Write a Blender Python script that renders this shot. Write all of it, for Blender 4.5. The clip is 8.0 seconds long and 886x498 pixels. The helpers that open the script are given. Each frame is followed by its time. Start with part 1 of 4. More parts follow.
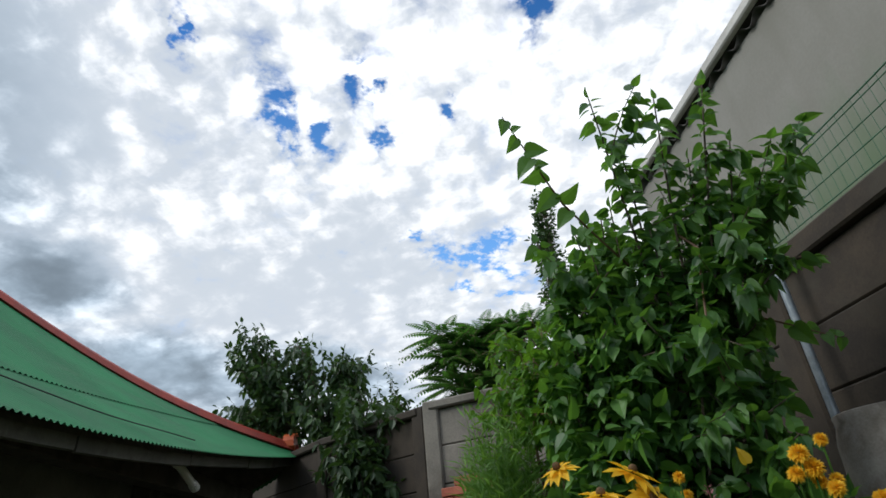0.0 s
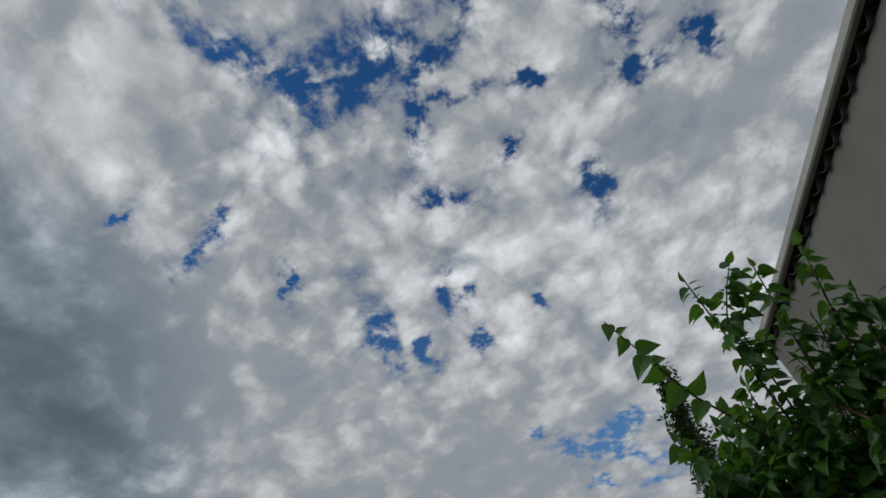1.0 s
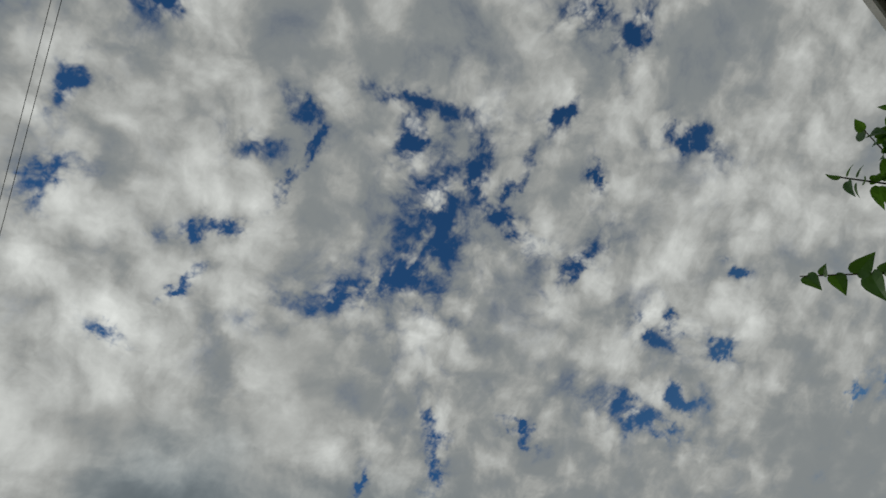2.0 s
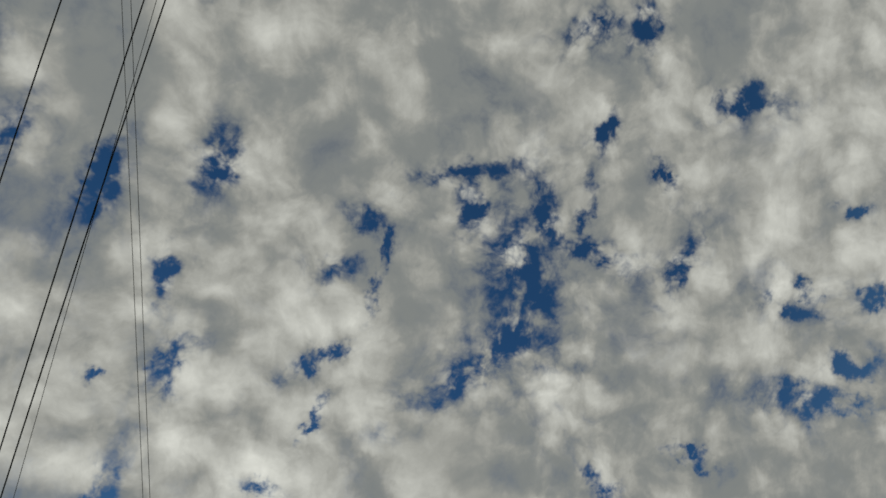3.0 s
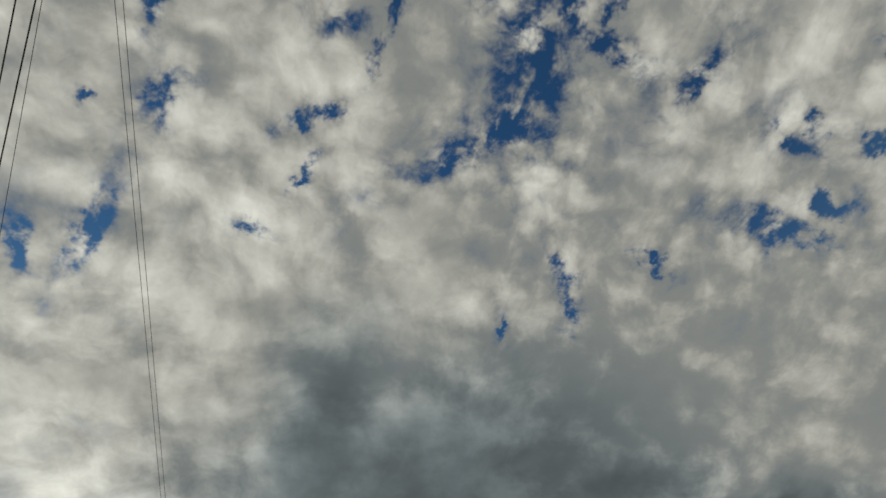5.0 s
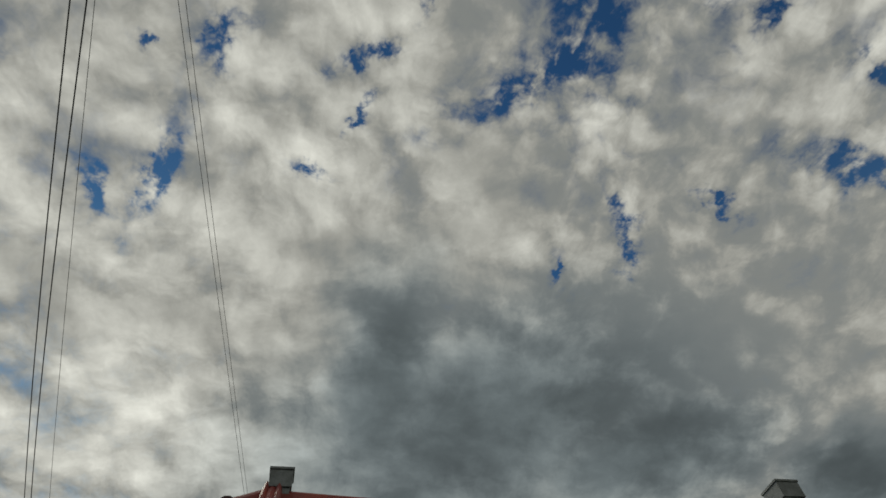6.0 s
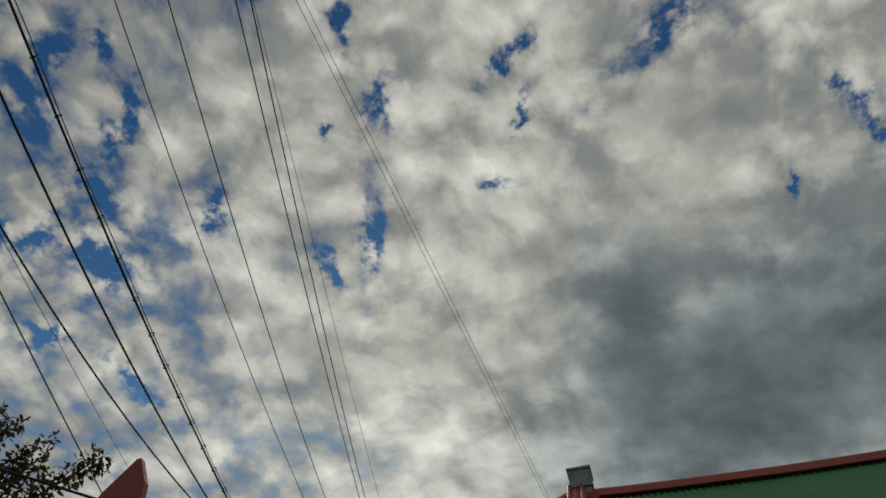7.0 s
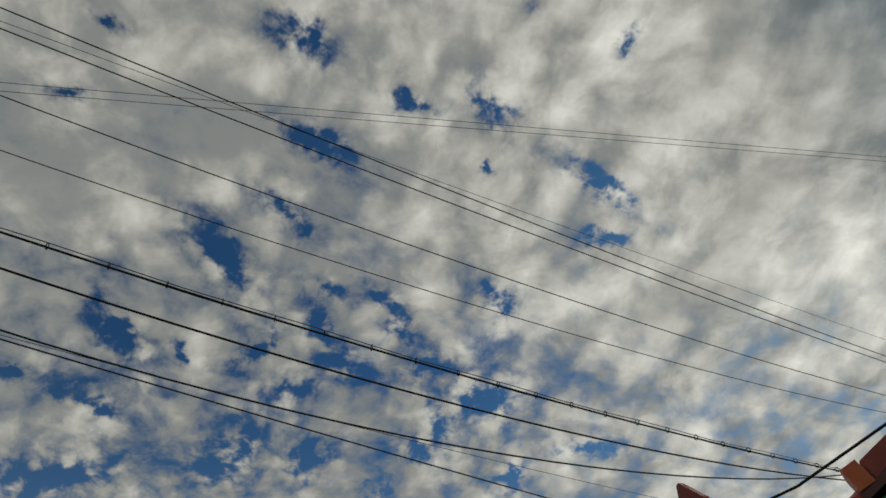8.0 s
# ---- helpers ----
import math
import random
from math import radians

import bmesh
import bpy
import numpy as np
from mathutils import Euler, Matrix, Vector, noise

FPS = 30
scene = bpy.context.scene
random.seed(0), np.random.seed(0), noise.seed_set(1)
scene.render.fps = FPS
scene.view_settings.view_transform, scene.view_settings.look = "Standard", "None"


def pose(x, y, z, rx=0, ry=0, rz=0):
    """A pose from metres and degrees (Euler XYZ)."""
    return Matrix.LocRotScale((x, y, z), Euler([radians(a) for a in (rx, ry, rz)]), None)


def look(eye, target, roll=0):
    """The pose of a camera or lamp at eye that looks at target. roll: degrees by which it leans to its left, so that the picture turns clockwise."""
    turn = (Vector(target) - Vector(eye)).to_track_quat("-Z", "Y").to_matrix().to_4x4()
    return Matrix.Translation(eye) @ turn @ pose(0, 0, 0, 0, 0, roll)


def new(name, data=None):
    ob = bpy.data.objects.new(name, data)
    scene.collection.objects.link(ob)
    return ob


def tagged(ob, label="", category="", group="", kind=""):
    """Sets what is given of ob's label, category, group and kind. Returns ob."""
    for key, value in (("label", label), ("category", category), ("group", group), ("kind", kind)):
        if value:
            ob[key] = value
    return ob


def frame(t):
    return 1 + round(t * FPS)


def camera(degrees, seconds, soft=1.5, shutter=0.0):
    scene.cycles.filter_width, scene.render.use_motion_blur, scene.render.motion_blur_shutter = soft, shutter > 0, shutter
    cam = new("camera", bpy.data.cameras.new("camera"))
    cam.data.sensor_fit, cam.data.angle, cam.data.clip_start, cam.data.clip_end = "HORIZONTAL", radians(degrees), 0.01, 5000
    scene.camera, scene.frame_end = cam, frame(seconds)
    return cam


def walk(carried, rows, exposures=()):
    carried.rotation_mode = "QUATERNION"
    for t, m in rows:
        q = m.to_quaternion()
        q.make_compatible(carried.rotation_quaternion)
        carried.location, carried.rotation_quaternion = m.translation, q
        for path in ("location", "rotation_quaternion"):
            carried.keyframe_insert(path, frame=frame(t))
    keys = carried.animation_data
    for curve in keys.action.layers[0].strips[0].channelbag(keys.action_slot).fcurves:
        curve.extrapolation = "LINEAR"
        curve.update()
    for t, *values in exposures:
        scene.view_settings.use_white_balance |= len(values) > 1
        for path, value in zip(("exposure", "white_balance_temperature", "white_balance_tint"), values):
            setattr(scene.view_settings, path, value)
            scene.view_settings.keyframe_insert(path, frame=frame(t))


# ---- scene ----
EYE_Z = 1.35
cam = camera(75.0, 8.0, soft=1.6)
ROWS = [
    (0.0, pose(0.000, 0.000, EYE_Z + 0.000, 118.85, 5.41, -4.85)),
    (0.5, pose(0.000, -0.057, EYE_Z + 0.047, 130.95, 6.77, -0.04)),
    (1.0, pose(-0.010, -0.092, EYE_Z + 0.062, 140.22, 8.22, 10.43)),
    (1.5, pose(0.022, -0.104, EYE_Z + 0.076, 149.51, 13.33, 31.45)),
    (2.0, pose(0.108, -0.110, EYE_Z + 0.074, 161.74, 16.52, 54.77)),
    (2.2, pose(0.135, -0.118, EYE_Z + 0.066, 166.24, 16.21, 61.84)),
    (3.3, pose(0.120, -0.085, EYE_Z + 0.030, 173.86, 11.12, 78.40)),
    (3.5, pose(0.110, -0.075, EYE_Z + 0.025, 171.25, 11.19, 77.12)),
    (4.0, pose(0.090, -0.050, EYE_Z + 0.020, 162.18, 11.69, 71.61)),
    (4.5, pose(0.070, -0.030, EYE_Z + 0.020, 155.31, 10.95, 68.97)),
    (4.7, pose(0.060, -0.020, EYE_Z + 0.020, 153.30, 10.74, 68.60)),
    (5.8, pose(0.020, 0.020, EYE_Z + 0.010, 145.14, 6.84, 69.67)),
    (6.0, pose(0.010, 0.015, EYE_Z + 0.000, 145.12, 5.48, 71.31)),
    (6.5, pose(0.000, -0.005, EYE_Z + 0.000, 146.12, 2.09, 81.04)),
    (7.0, pose(0.000, -0.030, EYE_Z + 0.005, 146.26, -0.11, 99.51)),
    (7.5, pose(0.000, -0.070, EYE_Z + 0.020, 146.27, 2.02, 124.90)),
    (8.0, pose(0.030, -0.140, EYE_Z + 0.060, 151.33, 9.44, 160.55)),
]
walk(cam, ROWS, exposures=[(0.0, 1.65, 5950, 10), (0.1, 1.4, 5900, 10), (0.3, 0.95, 5850, 10), (0.6, 0.58, 5850, 10), (1.0, 0.32, 5950, 9), (1.5, 0.18, 6150, 7),
                           (2.0, 0.08, 6350, 5), (4.5, 0.0, 6800, 3), (8.0, 0.0, 6700, 4)])

# ---- sky: blue air behind a broken cloud deck, sun veiled in the south-west ----
SUN_AZ, SUN_EL = -100.0, 37.0      # compass bearing from +y, and height
world = bpy.data.worlds.new("sky")
scene.world = world
world.use_nodes = True
wt = world.node_tree
wt.nodes.clear()


def node(tree, kind, *links, **sets):
    """A node; links: its inputs in order, each a socket, a value or None."""
    n = tree.nodes.new(kind)
    for key, value in sets.items():
        setattr(n, key, value)
    for k, v in enumerate(links):
        if v is None:
            continue
        if isinstance(v, bpy.types.NodeSocket):
            tree.links.new(v, n.inputs[k])
        else:
            n.inputs[k].default_value = v
    return n


def m(tree, op, a, b=None, c=None, clamp=False):
    return node(tree, "ShaderNodeMath", a, b, c, operation=op, use_clamp=clamp).outputs[0]


def vm(tree, op, a, b=None):
    n = node(tree, "ShaderNodeVectorMath", a, b, operation=op)
    return n.outputs["Value"] if op in ("DISTANCE", "LENGTH", "DOT_PRODUCT") else n.outputs[0]


def noise_tex(tree, vec, scale, detail=6.0, rough=0.55, distort=0.0, colour=False):
    n = tree.nodes.new("ShaderNodeTexNoise")
    tree.links.new(vec, n.inputs["Vector"])
    n.inputs["Scale"].default_value, n.inputs["Detail"].default_value = scale, detail
    n.inputs["Roughness"].default_value, n.inputs["Distortion"].default_value = rough, distort
    return n.outputs["Color" if colour else "Fac"]


def ramp(tree, value, lo, hi, to_lo=0.0, to_hi=1.0, smooth=True):
    n = tree.nodes.new("ShaderNodeMapRange")
    n.interpolation_type = "SMOOTHSTEP" if smooth else "LINEAR"
    tree.links.new(value, n.inputs[0])
    for k, v in enumerate((lo, hi, to_lo, to_hi)):
        n.inputs[k + 1].default_value = v
    return n.outputs[0]


def mix(tree, fac, a, b, blend="MIX"):
    n = tree.nodes.new("ShaderNodeMix")
    n.data_type, n.blend_type = "RGBA", blend
    for sock, v in ((n.inputs["Factor"], fac), (n.inputs[6], a), (n.inputs[7], b)):
        if isinstance(v, bpy.types.NodeSocket):
            tree.links.new(v, sock)
        else:
            sock.default_value = (*v, 1) if isinstance(v, tuple) and len(v) == 3 else v
    return n.outputs[2]


# the cloud deck: each an oval on the dome (direction's x, y over 1 + z): middle, half length, half width, turn in degrees;
# torn rifts of open air, thin veils, sunlit heads, grey bellies and the slate bank before the weather
RIFTS_ZENITH = [
    (-0.039, 0.191, 0.065, 0.025, 151), (-0.096, 0.190, 0.044, 0.019, -138), (-0.133, 0.156, 0.043, 0.013, -132), (0.016, 0.133, 0.029, 0.011, 168),
    (0.043, 0.126, 0.041, 0.008, 67), (0.023, 0.197, 0.036, 0.012, 148), (-0.003, 0.244, 0.034, 0.010, 92), (0.004, 0.320, 0.027, 0.008, -168),
    (-0.015, 0.048, 0.016, 0.009, 76), (-0.056, 0.065, 0.034, 0.004, -173), (-0.062, 0.032, 0.017, 0.010, 79), (-0.140, 0.034, 0.032, 0.005, 57),
    (-0.157, -0.082, 0.016, 0.007, 34), (0.004, -0.071, 0.018, 0.010, 161), (-0.021, -0.153, 0.020, 0.009, 167), (0.104, 0.232, 0.015, 0.008, 165),
    (0.153, 0.333, 0.021, 0.009, 82), (-0.085, 0.441, 0.035, 0.011, 79),
]
RIFTS_WEST = [
    (-0.200, 0.288, 0.020, 0.007, 147), (-0.224, 0.303, 0.021, 0.005, 150), (-0.274, -0.119, 0.029, 0.005, -167), (-0.290, -0.158, 0.011, 0.005, 159),
    (-0.247, 0.007, 0.013, 0.005, 98), (0.077, 0.287, 0.018, 0.004, 147), (0.033, 0.229, 0.025, 0.005, 179), (0.007, 0.417, 0.012, 0.005, 117),
    (-0.269, 0.253, 0.011, 0.004, -24), (-0.162, 0.368, 0.007, 0.005, 118), (-0.187, 0.038, 0.020, 0.004, 21), (-0.174, -0.136, 0.005, 0.003, 47),
    (-0.085, -0.104, 0.009, 0.006, 94),
]
RIFTS_NORTH = [
    (0.196, 0.236, 0.025, 0.010, -15), (0.248, 0.217, 0.014, 0.009, 56), (0.181, 0.196, 0.019, 0.011, 67), (0.150, 0.330, 0.019, 0.008, 62),
    (0.007, 0.323, 0.023, 0.006, 22), (-0.012, 0.410, 0.017, 0.008, 94), (-0.084, 0.436, 0.024, 0.011, 70), (-0.048, 0.463, 0.018, 0.007, 71),
    (0.013, 0.464, 0.009, 0.007, 57), (0.104, 0.234, 0.012, 0.007, 43), (0.121, 0.601, 0.056, 0.009, 6), (0.136, 0.579, 0.032, 0.008, -18),
    (0.042, 0.573, 0.010, 0.004, 10), (0.110, 0.634, 0.012, 0.005, 9), (0.162, 0.635, 0.012, 0.006, 4), (-0.080, 0.469, 0.012, 0.005, 43),
    (-0.155, 0.355, 0.018, 0.004, 106), (0.081, 0.434, 0.006, 0.005, 70),
]
RIFTS_SOUTH = [
    (0.003, -0.080, 0.025, 0.011, -171), (-0.028, -0.159, 0.027, 0.009, -169), (-0.094, -0.106, 0.018, 0.007, 165), (-0.167, -0.081, 0.016, 0.006, 175),
    (-0.276, -0.110, 0.031, 0.006, -164), (-0.298, -0.159, 0.014, 0.006, 159), (0.027, -0.274, 0.029, 0.010, -140), (0.139, -0.107, 0.011, 0.005, -144),
    (0.159, -0.165, 0.011, 0.004, -178), (0.099, -0.345, 0.025, 0.008, -127), (-0.126, -0.283, 0.019, 0.007, -150), (-0.071, -0.280, 0.012, 0.005, -157),
    (-0.014, -0.221, 0.019, 0.008, -143), (-0.231, -0.344, 0.024, 0.015, 154), (-0.058, -0.376, 0.017, 0.007, 170), (-0.220, -0.248, 0.014, 0.009, -153),
    (-0.141, -0.303, 0.013, 0.007, -150),
]
RIFTS_FAR_SOUTH = [
    (0.125, -0.468, 0.039, 0.016, 175), (-0.014, -0.446, 0.027, 0.016, 134), (0.107, -0.406, 0.018, 0.007, -161), (0.045, -0.364, 0.010, 0.005, -153),
    (-0.096, -0.345, 0.017, 0.008, -174), (-0.202, -0.384, 0.021, 0.008, -117), (-0.340, -0.353, 0.022, 0.005, 159), (-0.080, -0.427, 0.014, 0.009, 136),
    (-0.018, -0.347, 0.020, 0.005, 129), (-0.070, -0.316, 0.019, 0.007, -130), (0.164, -0.385, 0.008, 0.004, 177), (-0.180, -0.326, 0.021, 0.007, 143),
    (-0.184, -0.408, 0.014, 0.007, 166), (-0.276, -0.410, 0.011, 0.006, 176), (-0.087, -0.439, 0.017, 0.010, 149), (-0.236, -0.349, 0.020, 0.009, 140),
    (-0.158, -0.460, 0.013, 0.007, 113), (-0.286, -0.406, 0.012, 0.004, 134),
]
VEILS = [
    (0.034, 0.004, 0.020, 0.020, 71), (-0.073, 0.323, 0.045, 0.029, 98), (-0.061, 0.288, 0.042, 0.024, 106), (0.014, 0.378, 0.018, 0.017, 70),
    (-0.208, 0.201, 0.016, 0.016, 74), (-0.077, -0.185, 0.017, 0.017, 72), (0.147, 0.372, 0.023, 0.023, 72), (0.129, 0.355, 0.037, 0.026, 117),
    (0.120, 0.457, 0.016, 0.013, 82), (-0.085, -0.102, 0.010, 0.009, 109), (-0.093, -0.236, 0.031, 0.021, -171), (-0.110, -0.343, 0.025, 0.018, -173),
    (-0.216, -0.297, 0.037, 0.024, -172), (0.018, -0.210, 0.022, 0.018, -147), (-0.089, -0.207, 0.030, 0.018, -159), (0.071, -0.375, 0.032, 0.020, -163),
    (-0.034, -0.393, 0.045, 0.028, 179), (0.121, -0.387, 0.039, 0.024, -156),
]
HEADS = [
    (0.086, 0.185, 0.042, 0.041, 72), (-0.016, 0.018, 0.023, 0.023, 72), (-0.095, -0.004, 0.032, 0.032, 74), (-0.166, -0.033, 0.024, 0.024, 77),
    (-0.243, -0.140, 0.020, 0.020, 81), (0.012, 0.301, 0.014, 0.014, 71), (0.028, 0.417, 0.023, 0.023, 69), (0.071, 0.179, 0.030, 0.029, 55),
    (-0.004, 0.485, 0.033, 0.019, 167), (-0.102, -0.008, 0.023, 0.023, 58), (-0.173, -0.041, 0.022, 0.022, 61), (-0.497, -0.112, 0.074, 0.050, 112),
    (-0.447, -0.063, 0.029, 0.029, 84), (-0.167, -0.061, 0.026, 0.026, 75), (-0.129, 0.236, 0.029, 0.029, 69), (-0.476, -0.100, 0.071, 0.052, 126),
    (-0.500, -0.045, 0.073, 0.041, 120), (0.099, 0.414, 0.211, 0.111, 9), (0.024, 0.415, 0.026, 0.026, 4), (0.011, 0.297, 0.031, 0.031, 3),
]
BELLIES = [
    (-0.314, 0.049, 0.069, 0.038, 72), (-0.210, 0.158, 0.051, 0.036, 119), (-0.310, 0.153, 0.067, 0.036, 82), (-0.358, 0.105, 0.150, 0.049, 63),
    (-0.275, 0.412, 0.110, 0.049, 68), (-0.402, 0.037, 0.083, 0.042, -155), (-0.269, 0.140, 0.083, 0.021, 55), (-0.300, 0.548, 0.057, 0.035, 29),
    (0.004, 0.594, 0.078, 0.048, 19), (0.041, -0.160, 0.052, 0.035, -164), (0.175, -0.220, 0.043, 0.021, -120), (0.143, -0.317, 0.041, 0.019, 31),
    (-0.387, -0.183, 0.065, 0.024, 133), (-0.015, 0.589, 0.081, 0.029, -4), (-0.122, 0.631, 0.158, 0.051, 15), (-0.370, 0.357, 0.068, 0.034, 76),
    (-0.192, 0.604, 0.047, 0.024, 9), (-0.399, -0.069, 0.069, 0.026, 98), (-0.119, -0.515, 0.025, 0.016, -3),
]
SLATE = [
    (-0.446, 0.225, 0.226, 0.111, 60), (-0.416, 0.382, 0.130, 0.055, 48), (-0.337, 0.556, 0.068, 0.036, 28), (-0.438, 0.231, 0.112, 0.059, 104),
    (-0.440, 0.127, 0.115, 0.066, 178), (-0.249, 0.691, 0.123, 0.039, 29), (-0.062, 0.733, 0.102, 0.028, 21),
]
geo = node(wt, "ShaderNodeTexCoord").outputs["Generated"]
sep = node(wt, "ShaderNodeSeparateXYZ", geo)


def deck(offset, stretch):
    """Where a view meets the cloud deck, flattened a little towards the horizon."""
    h = m(wt, "DIVIDE", m(wt, "ADD", m(wt, "MAXIMUM", sep.outputs[2], 0.03), offset), stretch)
    return node(wt, "ShaderNodeCombineXYZ", m(wt, "DIVIDE", sep.outputs[0], h), m(wt, "DIVIDE", sep.outputs[1], h), 0.0).outputs[0]


plan, flat = deck(0.0, 1.0), deck(0.22, 1.25)


def centred(vec, scale, amount, detail=4.0):
    c = vm(wt, "SUBTRACT", noise_tex(wt, vec, scale, detail, 0.6, 0, True), (0.5, 0.5, 0.5))
    return vm(wt, "MULTIPLY", c, (amount, amount, 0.0))


curl = vm(wt, "ADD", centred(flat, 3.0, 0.10, 2.0), centred(flat, 14.0, 0.035, 3.0))
puffy = vm(wt, "ADD", flat, curl)
rise_1 = m(wt, "ADD", m(wt, "MAXIMUM", sep.outputs[2], 0.0), 1.0)
dome = node(wt, "ShaderNodeCombineXYZ", m(wt, "DIVIDE", sep.outputs[0], rise_1), m(wt, "DIVIDE", sep.outputs[1], rise_1), 0.0).outputs[0]
torn = vm(wt, "ADD", dome, vm(wt, "ADD", centred(flat, 11.0, 0.040, 4.0), centred(flat, 34.0, 0.022, 4.0)))
billow = vm(wt, "ADD", dome, vm(wt, "ADD", centred(flat, 4.0, 0.060, 3.0), centred(flat, 15.0, 0.022, 3.0)))


def ovals(spots, vec, outer, inner, soft=True):
    """1 inside any of the ovals, falling to 0 outside; outer and inner in shares of their radius."""
    best = None
    for x, y, along, across, turn in spots:
        g = node(wt, "ShaderNodeTexGradient", vec, gradient_type="SPHERICAL")
        tm = g.texture_mapping
        tm.vector_type, tm.translation, tm.rotation, tm.scale = "TEXTURE", (x, y, 0.0), (0.0, 0.0, radians(turn)), (along * outer, across * outer, 1.0)
        best = g.outputs["Fac"] if best is None else m(wt, "MAXIMUM", best, g.outputs["Fac"])
    return ramp(wt, best, 0.0, 1.0 - inner / outer, smooth=soft)


breach = ovals(RIFTS_ZENITH + RIFTS_WEST + RIFTS_NORTH + RIFTS_SOUTH + RIFTS_FAR_SOUTH, torn, 4.2, 0.0, False)
rift, halo = ramp(wt, breach, 0.58, 1.05), ramp(wt, breach, 0.1, 0.85)
veil = ovals(VEILS, billow, 1.6, 0.0)
head = ovals(HEADS, billow, 1.5, 0.1)
belly = ovals(BELLIES, billow, 1.6, 0.1)
slate = ovals(SLATE, billow, 1.7, 0.1)
big = noise_tex(wt, puffy, 1.9, 3.0, 0.5)
lumps = noise_tex(wt, puffy, 5.0, 5.0, 0.5)
lumps_lee = noise_tex(wt, vm(wt, "ADD", puffy, (-0.032, -0.012, 0.0)), 5.0, 5.0, 0.5)
fine = noise_tex(wt, puffy, 21.0, 8.0, 0.64)
fine_lee = noise_tex(wt, vm(wt, "ADD", puffy, (-0.009, -0.004, 0.0)), 21.0, 8.0, 0.64)


def cell(scale, smooth, vec):
    n = node(wt, "ShaderNodeTexVoronoi", vec, voronoi_dimensions="2D", feature="SMOOTH_F1")
    n.inputs["Scale"].default_value, n.inputs["Smoothness"].default_value = scale, smooth
    return m(wt, "SUBTRACT", 0.95, n.outputs["Distance"])


rough_edge = vm(wt, "ADD", puffy, centred(flat, 30.0, 0.03, 3.0))
puffs, tufts = cell(9.0, 0.6, rough_edge), cell(22.0, 0.45, rough_edge)
heads = node(wt, "ShaderNodeTexVoronoi", vm(wt, "ADD", puffy, centred(flat, 40.0, 0.02, 2.0)), voronoi_dimensions="2D", feature="F1")
for key, value in (("Scale", 17.0), ("Detail", 2.0), ("Roughness", 0.6), ("Lacunarity", 2.4)):
    heads.inputs[key].default_value = value
frayed = m(wt, "SUBTRACT", heads.outputs["Distance"], 0.70)
plan_y = node(wt, "ShaderNodeSeparateXYZ", plan).outputs[1]
south = ramp(wt, plan_y, -0.15, -0.8)
far_north = ramp(wt, plan_y, 0.9, 2.2)
calm = m(wt, "SUBTRACT", 1.0, m(wt, "MAXIMUM", m(wt, "MULTIPLY", slate, 0.85), m(wt, "MAXIMUM", m(wt, "MULTIPLY", far_north, 0.45), m(wt, "MULTIPLY", belly, 0.55))))


def total(first, *terms):
    """first + the sum of the products of each pair."""
    for a, b in terms:
        first = m(wt, "MULTIPLY_ADD", a, b, first)
    return first


def off(value, middle=0.5):
    return m(wt, "SUBTRACT", value, middle)


# how thin the deck is: 0 closed, 1 open air
thin = total(m(wt, "MULTIPLY", rift, 0.90), (halo, 0.17), (veil, 0.34), (off(fine), total(0.9, (halo, 1.0), (rift, 1.0), (south, 0.4))), (off(lumps), total(-0.95, (halo, -0.5))),
             (off(puffs, 0.6), total(-0.35, (south, -0.50))), (off(tufts, 0.6), total(m(wt, "MULTIPLY", halo, -0.45), (rift, -0.5), (south, -0.45))),
             (frayed, total(0.14, (halo, 0.30), (rift, 1.1), (south, 0.20))), (south, 0.23), (slate, -0.40), (belly, -0.12))
clear = ramp(wt, thin, 0.06, 1.32)
# cloud: relief lit from the veiled sun, grey bellies, the glow round the sun
sun_dir = Vector((math.sin(radians(SUN_AZ)) * math.cos(radians(SUN_EL)), math.cos(radians(SUN_AZ)) * math.cos(radians(SUN_EL)), math.sin(radians(SUN_EL))))
near_sun = ramp(wt, vm(wt, "DOT_PRODUCT", geo, tuple(sun_dir)), 0.62, 1.0)
relief = total(m(wt, "MULTIPLY", m(wt, "SUBTRACT", lumps, lumps_lee), 1.0), (m(wt, "SUBTRACT", fine, fine_lee), 0.36), (off(lumps), 0.50), (off(puffs, 0.6), 0.46), (off(tufts, 0.6), total(0.14, (halo, 0.14))),
               (frayed, m(wt, "MULTIPLY", halo, -0.16)), (south, -0.05))
light = total(0.305, (m(wt, "MULTIPLY", relief, 0.72), calm), (off(big), 0.22), (head, 0.12), (belly, -0.13), (m(wt, "MULTIPLY", near_sun, m(wt, "SUBTRACT", 1.0, slate)), m(wt, "MULTIPLY", lumps, 0.36)))
light = m(wt, "SMOOTH_MAX", light, 0.23, 0.12)
light = m(wt, "SUBTRACT", light, m(wt, "MULTIPLY", slate, 0.17))
light = m(wt, "SMOOTH_MAX", light, 0.075, 0.06)
tint = mix(wt, ramp(wt, light, 0.08, 0.34), (0.84, 0.955, 1.06), (1.0, 0.985, 0.95))
tint = mix(wt, m(wt, "MULTIPLY", slate, 0.8), tint, (0.80, 0.965, 1.08))
cloud = vm(wt, "MULTIPLY", tint, node(wt, "ShaderNodeCombineXYZ", light, light, light).outputs[0])
air = node(wt, "ShaderNodeTexSky", sky_type="NISHITA", sun_disc=False, sun_elevation=radians(SUN_EL), sun_rotation=radians(SUN_AZ),
           air_density=1.0, dust_density=0.4, ozone_density=2.0).outputs[0]
air = vm(wt, "MULTIPLY", air, (0.018, 0.038, 0.055))
